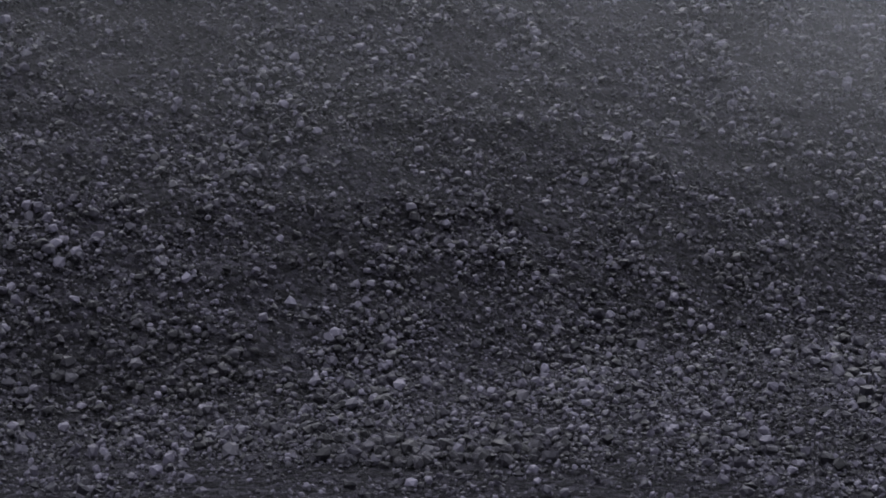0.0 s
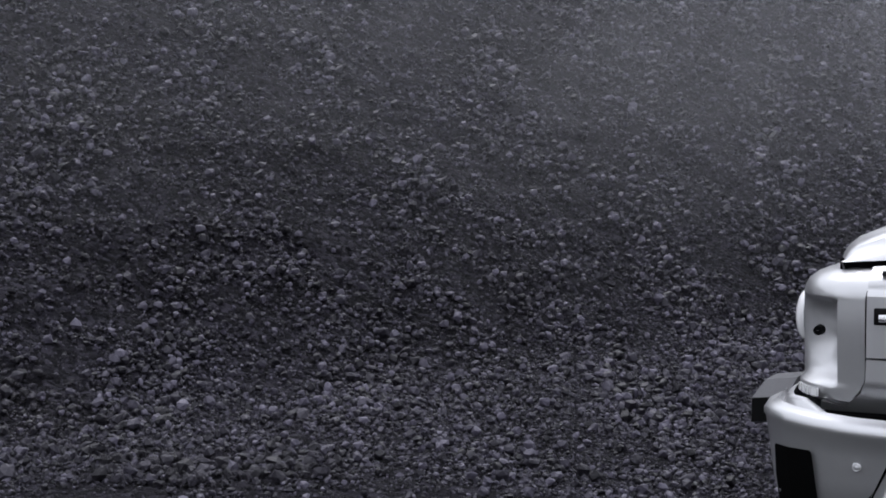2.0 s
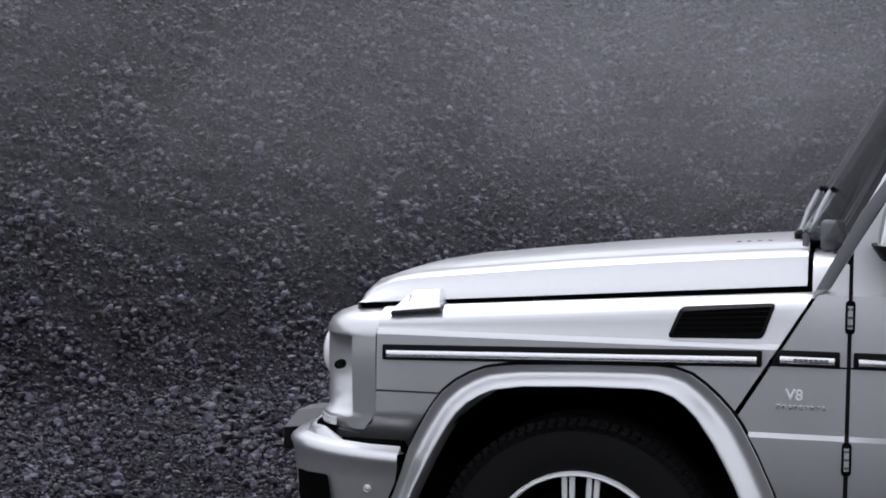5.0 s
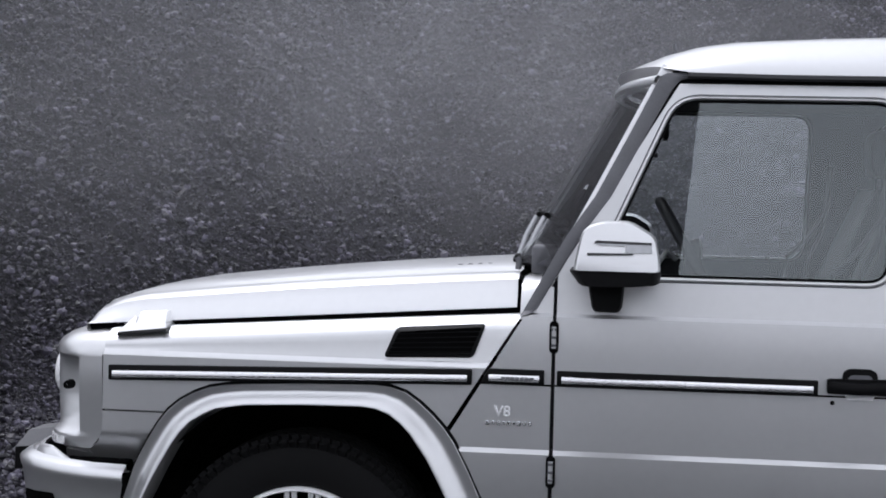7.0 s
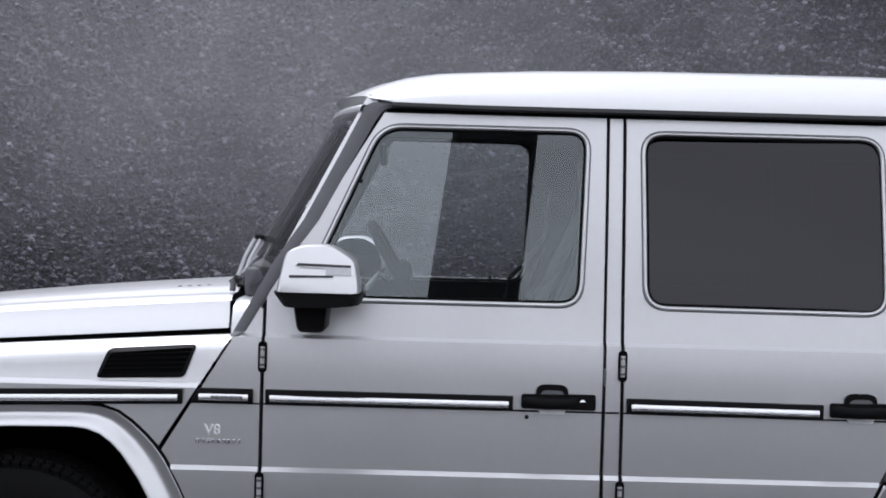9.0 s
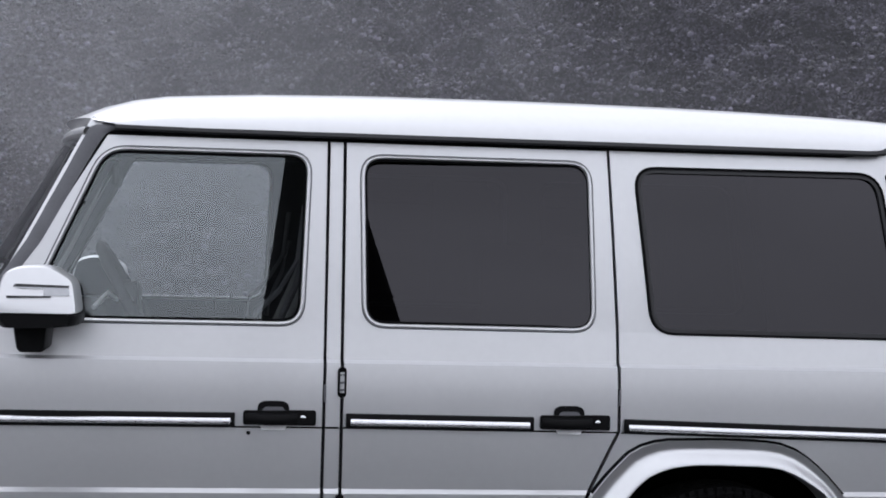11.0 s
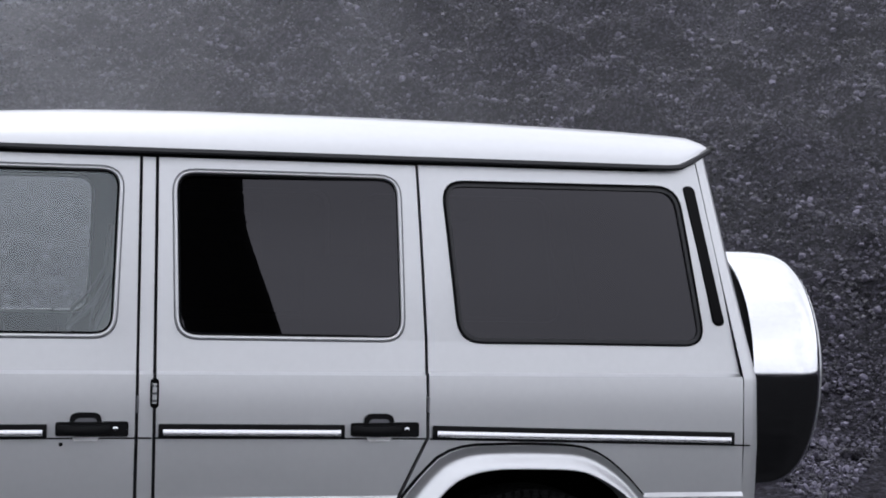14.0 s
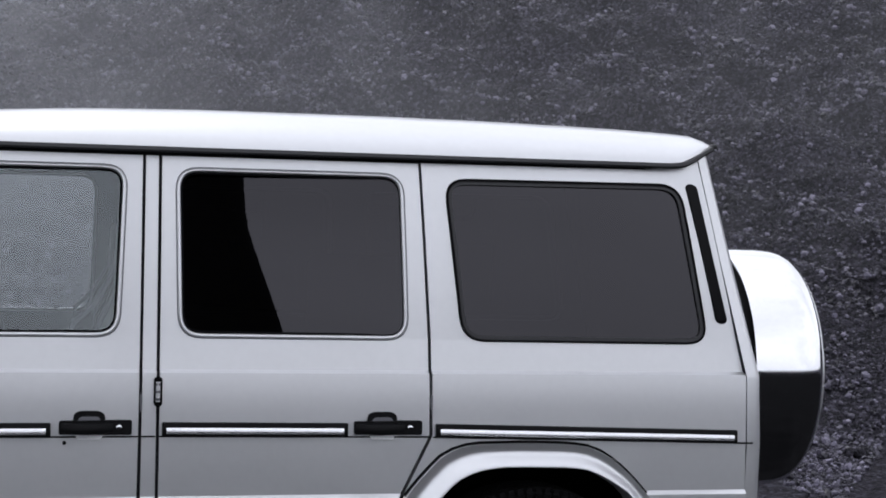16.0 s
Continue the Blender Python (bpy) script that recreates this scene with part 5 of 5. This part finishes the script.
for f, g in ((0.0, 0.3), (0.01, 0.75), (0.03, 1.0), (0.97, 1.0), (0.99, 0.75), (1.0, 0.3)):
    x, z = lerp(slot[0][0], slot[1][0], f), lerp(slot[0][1], slot[1][1], f)
    w = 0.0225 * g
    y = FLANK(z)
    rows.append([(x - w, y + 0.004, z), (x - w * 0.7, y - 0.010 * g, z), (x + w * 0.7, y - 0.010 * g, z), (x + w, y + 0.004, z)])
part("air_slot", smooth_by_angle(strip(rows), 50), BLACK, doors[2], "black upright air slot")
spare = new("spare_wheel")
spare.parent = car
spare["label"] = "spare wheel in a polished steel ring"
SC = (0, 0.86, 1.112)
part("cover_ring", smooth_by_angle(lathe([(3.735, 0.428), (3.735, 0.440), (3.80, 0.4405), (3.87, 0.440), (3.915, 0.4385), (3.945, 0.435), (3.967, 0.429), (3.983, 0.421), (3.994, 0.411), (3.999, 0.402)], SC, "x", 96, close=False), 30), CHROME, spare, "mirror-polished steel ring")
part("cover_disc", smooth_by_angle(lathe([(3.990, 0.404), (4.004, 0.400), (4.014, 0.385), (4.024, 0.350), (4.034, 0.001)], SC, "x", 96, close=False), 30), PAINT, spare, "silver cover disc")
part("tyre", smooth_by_angle(lathe([(3.70, 0.26), (3.685, 0.31), (3.69, 0.38), (3.72, 0.415), (3.95, 0.415), (3.97, 0.30)], SC, "x", 64, close=False), 40), TYRE, spare)
part("carrier", box(3.58, 3.72, 0.70, 1.02, 0.95, 1.25, 0.02), BLACK, spare, "black wheel carrier")
part("tow_eye", tube([(3.60, 0.40, 0.66), (3.68, 0.40, 0.655), (3.72, 0.40, 0.67)], 0.012, 8), BLACK, car)
part("gutter_tip", smooth_by_angle(box(3.420, 3.440, 0.080, 0.115, 1.865, 1.880, 0.005), 60), DARKTRIM, car)
part("rear_bumper", box(3.52, 3.68, 0.02, WIDTH - 0.02, 0.42, 0.60, 0.03), BLACK, car)

# ---- inside the car ----
for y in (0.45, WIDTH - 0.45):
    seat = new("front_seat")
    seat.parent = car
    part("cushion", smooth_by_angle(box(1.10, 1.58, y - 0.25, y + 0.25, 0.86, 1.02, 0.05, 3), 60), LEATHER, seat)
    back_rows = []
    for f in np.linspace(0, 1, 7):
        x, z, w = lerp(1.50, 1.70, f), lerp(0.98, 1.52, f), 0.25 - 0.05 * f * f
        t = 0.075 - 0.03 * f
        back_rows.append([(x - t, y - w * 0.8, z), (x - t * 0.8, y - w, z), (x + t, y - w, z), (x + t, y + w, z), (x - t * 0.8, y + w, z), (x - t, y + w * 0.8, z)])
    part("backrest", smooth_by_angle(strip(back_rows, closed=True, caps=True), 60), LEATHER, seat)
    part("headrest", smooth_by_angle(box(1.66, 1.75, y - 0.13, y + 0.13, 1.56, 1.72, 0.035, 3), 60), LEATHER, seat)
part("rear_bench", smooth_by_angle(box(2.30, 2.50, 0.25, WIDTH - 0.25, 0.9, 1.50, 0.05, 3), 60), LEATHER, car)
part("dashboard", smooth_by_angle(box(0.62, 0.90, 0.14, WIDTH - 0.14, 0.95, 1.262, 0.04, 3), 60), INTERIOR, car)
part("cabin_floor", box(0.6, 3.45, 0.1, WIDTH - 0.1, 0.62, 0.66), INTERIOR, car)
wheel_c, lean = Vector((1.055, 0.45, 1.300)), Vector((-0.50, 0, 0.866))
ring = []
for k in range(33):
    a = 2 * math.pi * k / 32
    ring.append(wheel_c + 0.19 * (math.cos(a) * Vector((0, 1, 0)) + math.sin(a) * lean))
steer = part("steering_wheel", tube(ring, 0.016, 10), LEATHER, car, "dark steering wheel")
for a in (0.0, math.pi, -math.pi / 2):
    end = wheel_c + 0.18 * (math.cos(a) * Vector((0, 1, 0)) + math.sin(a) * lean)
    part("wheel_spoke", tube([wheel_c, end], 0.012, 8), GREYTRIM, steer)
part("horn_pad", smooth_by_angle(lathe([(-0.02, 0.05), (0.02, 0.06), (0.03, 0.04)], wheel_c, "x", 20), 40), LEATHER, steer)
part("column_stalk", tube([(0.950, 0.36, 1.278), (0.968, 0.42, 1.300), (0.982, 0.47, 1.318), (1.010, 0.50, 1.296)], 0.008, 8), ALLOY, steer, "pale column stalk")
# bright tube stands in for light caught on the far window's trim
part("sill_glint", tube([(0.98, WIDTH - 0.108, 1.268), (1.20, WIDTH - 0.108, 1.268), (1.420, WIDTH - 0.108, 1.268), (1.455, WIDTH - 0.109, 1.274), (1.476, WIDTH - 0.110, 1.290), (1.484, WIDTH - 0.112, 1.316), (1.487, WIDTH - 0.118, 1.40)], 0.0032, 8), BRIGHT, car, "bright bead drawn for the glint along the far sill")
part("lock_pin", smooth_by_angle(lathe([(0.0, 0.006), (0.014, 0.006), (0.018, 0.004), (0.018, 0.0005)], (1.362, WIDTH - 0.116, 1.262), "z", 12, close=False), 40), RUBBER, car, "small black lock pin")
part("cabin_mirror", smooth_by_angle(box(0.965, 0.985, 0.76, 0.96, 1.66, 1.73, 0.01), 60), BLACK, car)
part("visor_clip", box(0.925, 0.945, 0.072, 0.09, 1.585, 1.597, 0.002), BLACK, doors[0])

part("scuttle_gap", box(0.571, 0.581, 0.125, WIDTH - 0.125, 1.10, 1.240), DARK, car, "dark joint behind the bonnet")


# grey tubes drawn for the light streaks on the front seat bolsters
for y in (0.16, WIDTH - 0.16):
    part("seat_streak", tube([(1.420, y + 0.03, 1.20), (1.432, y + 0.02, 1.275), (1.500, y + 0.01, 1.345), (1.556, y, 1.44), (1.572, y, 1.60)], 0.009, 6), GREYTRIM, car, "grey tube drawn for a light streak on the seat")
    part("seat_streak", tube([(1.500, y + 0.06, 1.20), (1.512, y + 0.05, 1.275), (1.552, y + 0.03, 1.37), (1.575, y + 0.01, 1.49)], 0.008, 6), GREYTRIM, car, "grey tube drawn for a light streak on the seat")

# unseen dark column added far behind the camera for the door windows to mirror
chimney = new("chimney")
chimney.location = (3.03, -80.0, 0.0)
tagged(chimney, "unseen dark column added for the door windows to mirror", "chimney")
part("shaft", smooth_by_angle(lathe([(0.0, 1.75), (0.0, 1.8), (1.2, 1.8), (1.25, 1.5), (50.0, 1.5), (50.0, 1.3), (49.0, 1.28)], (0, 0, 0), "z", 40, close=False), 35), COLUMN_DARK, chimney)
for z in (12.0, 24.0, 36.0, 48.5):
    part("band", smooth_by_angle(lathe([(z, 1.5), (z + 0.03, 1.53), (z + 0.25, 1.53), (z + 0.28, 1.5)], (0, 0, 0), "z", 40, close=False), 35), COLUMN_DARK, chimney)

# a dark lump of rock on the level ground behind the car
rock = bmesh.new()
bmesh.ops.create_icosphere(rock, subdivisions=2, radius=1.0)
rnd_rock = random.Random(5)
for v in rock.verts:
    v.co = Vector((v.co.x * 0.105, v.co.y * 0.08, v.co.z * 0.05)) * rnd_rock.uniform(0.88, 1.08)
boulder = part("boulder", rock, GRAVEL, None)
boulder.location = (7.22, 6.60, float(ground_height(7.22, 6.60)) + 0.03)
tagged(boulder, "black lump of rock lying on the gravel", "rock")

# thin mist that hangs before the upper bank: a few wavering veils one behind the other
VEIL = table([(-12, 0), (-9, 0.10), (-7, 0.18), (-4.6, 0.42), (-2.5, 0.74), (0, 0.92), (1.5, 0.76), (2.8, 0.48), (4.6, 0.28), (6.5, 0.22), (11, 0.20), (13, 0)])
vs, fs, dens = [], [], []
for k, (yk, base) in enumerate(((8.4, -0.2), (10.4, 0.1), (12.4, 0.5))):
    start = len(vs)
    nu, nv = 101, 15
    for j in range(nv):
        for i in range(nu):
            u, v = i / (nu - 1), j / (nv - 1)
            across = lerp(-12.0, 13.0, u)
            x, z = across * (yk + 4.4) / 13.0 + 0.3, base + 6.0 * v
            y = yk + (1.12 - 0.06 * k) * min(0, x + 1.5) + 0.4 * math.sin(2.1 * x + k) + 0.3 * math.sin(1.7 * z + 2 * k)
            vs.append((x, y, z))
            thickness = VEIL(across)
            rise_up = min(1, (z - base) / 2.6)
            dens.append(thickness * rise_up * rise_up * (3 - 2 * rise_up))
    for j in range(nv - 1):
        for i in range(nu - 1):
            a = start + j * nu + i
            fs.append((a, a + 1, a + nu + 1, a + nu))
me = bpy.data.meshes.new("mist")
me.from_pydata(vs, [], fs)
me.attributes.new("veil", "FLOAT", "POINT").data.foreach_set("value", dens)
for p in me.polygons:
    p.use_smooth = True
me.materials.append(MIST)
mist = new("mist", me)
mist.visible_shadow = False
tagged(mist, "thin white mist drifting before the gravel bank", "mist", kind="stuff")
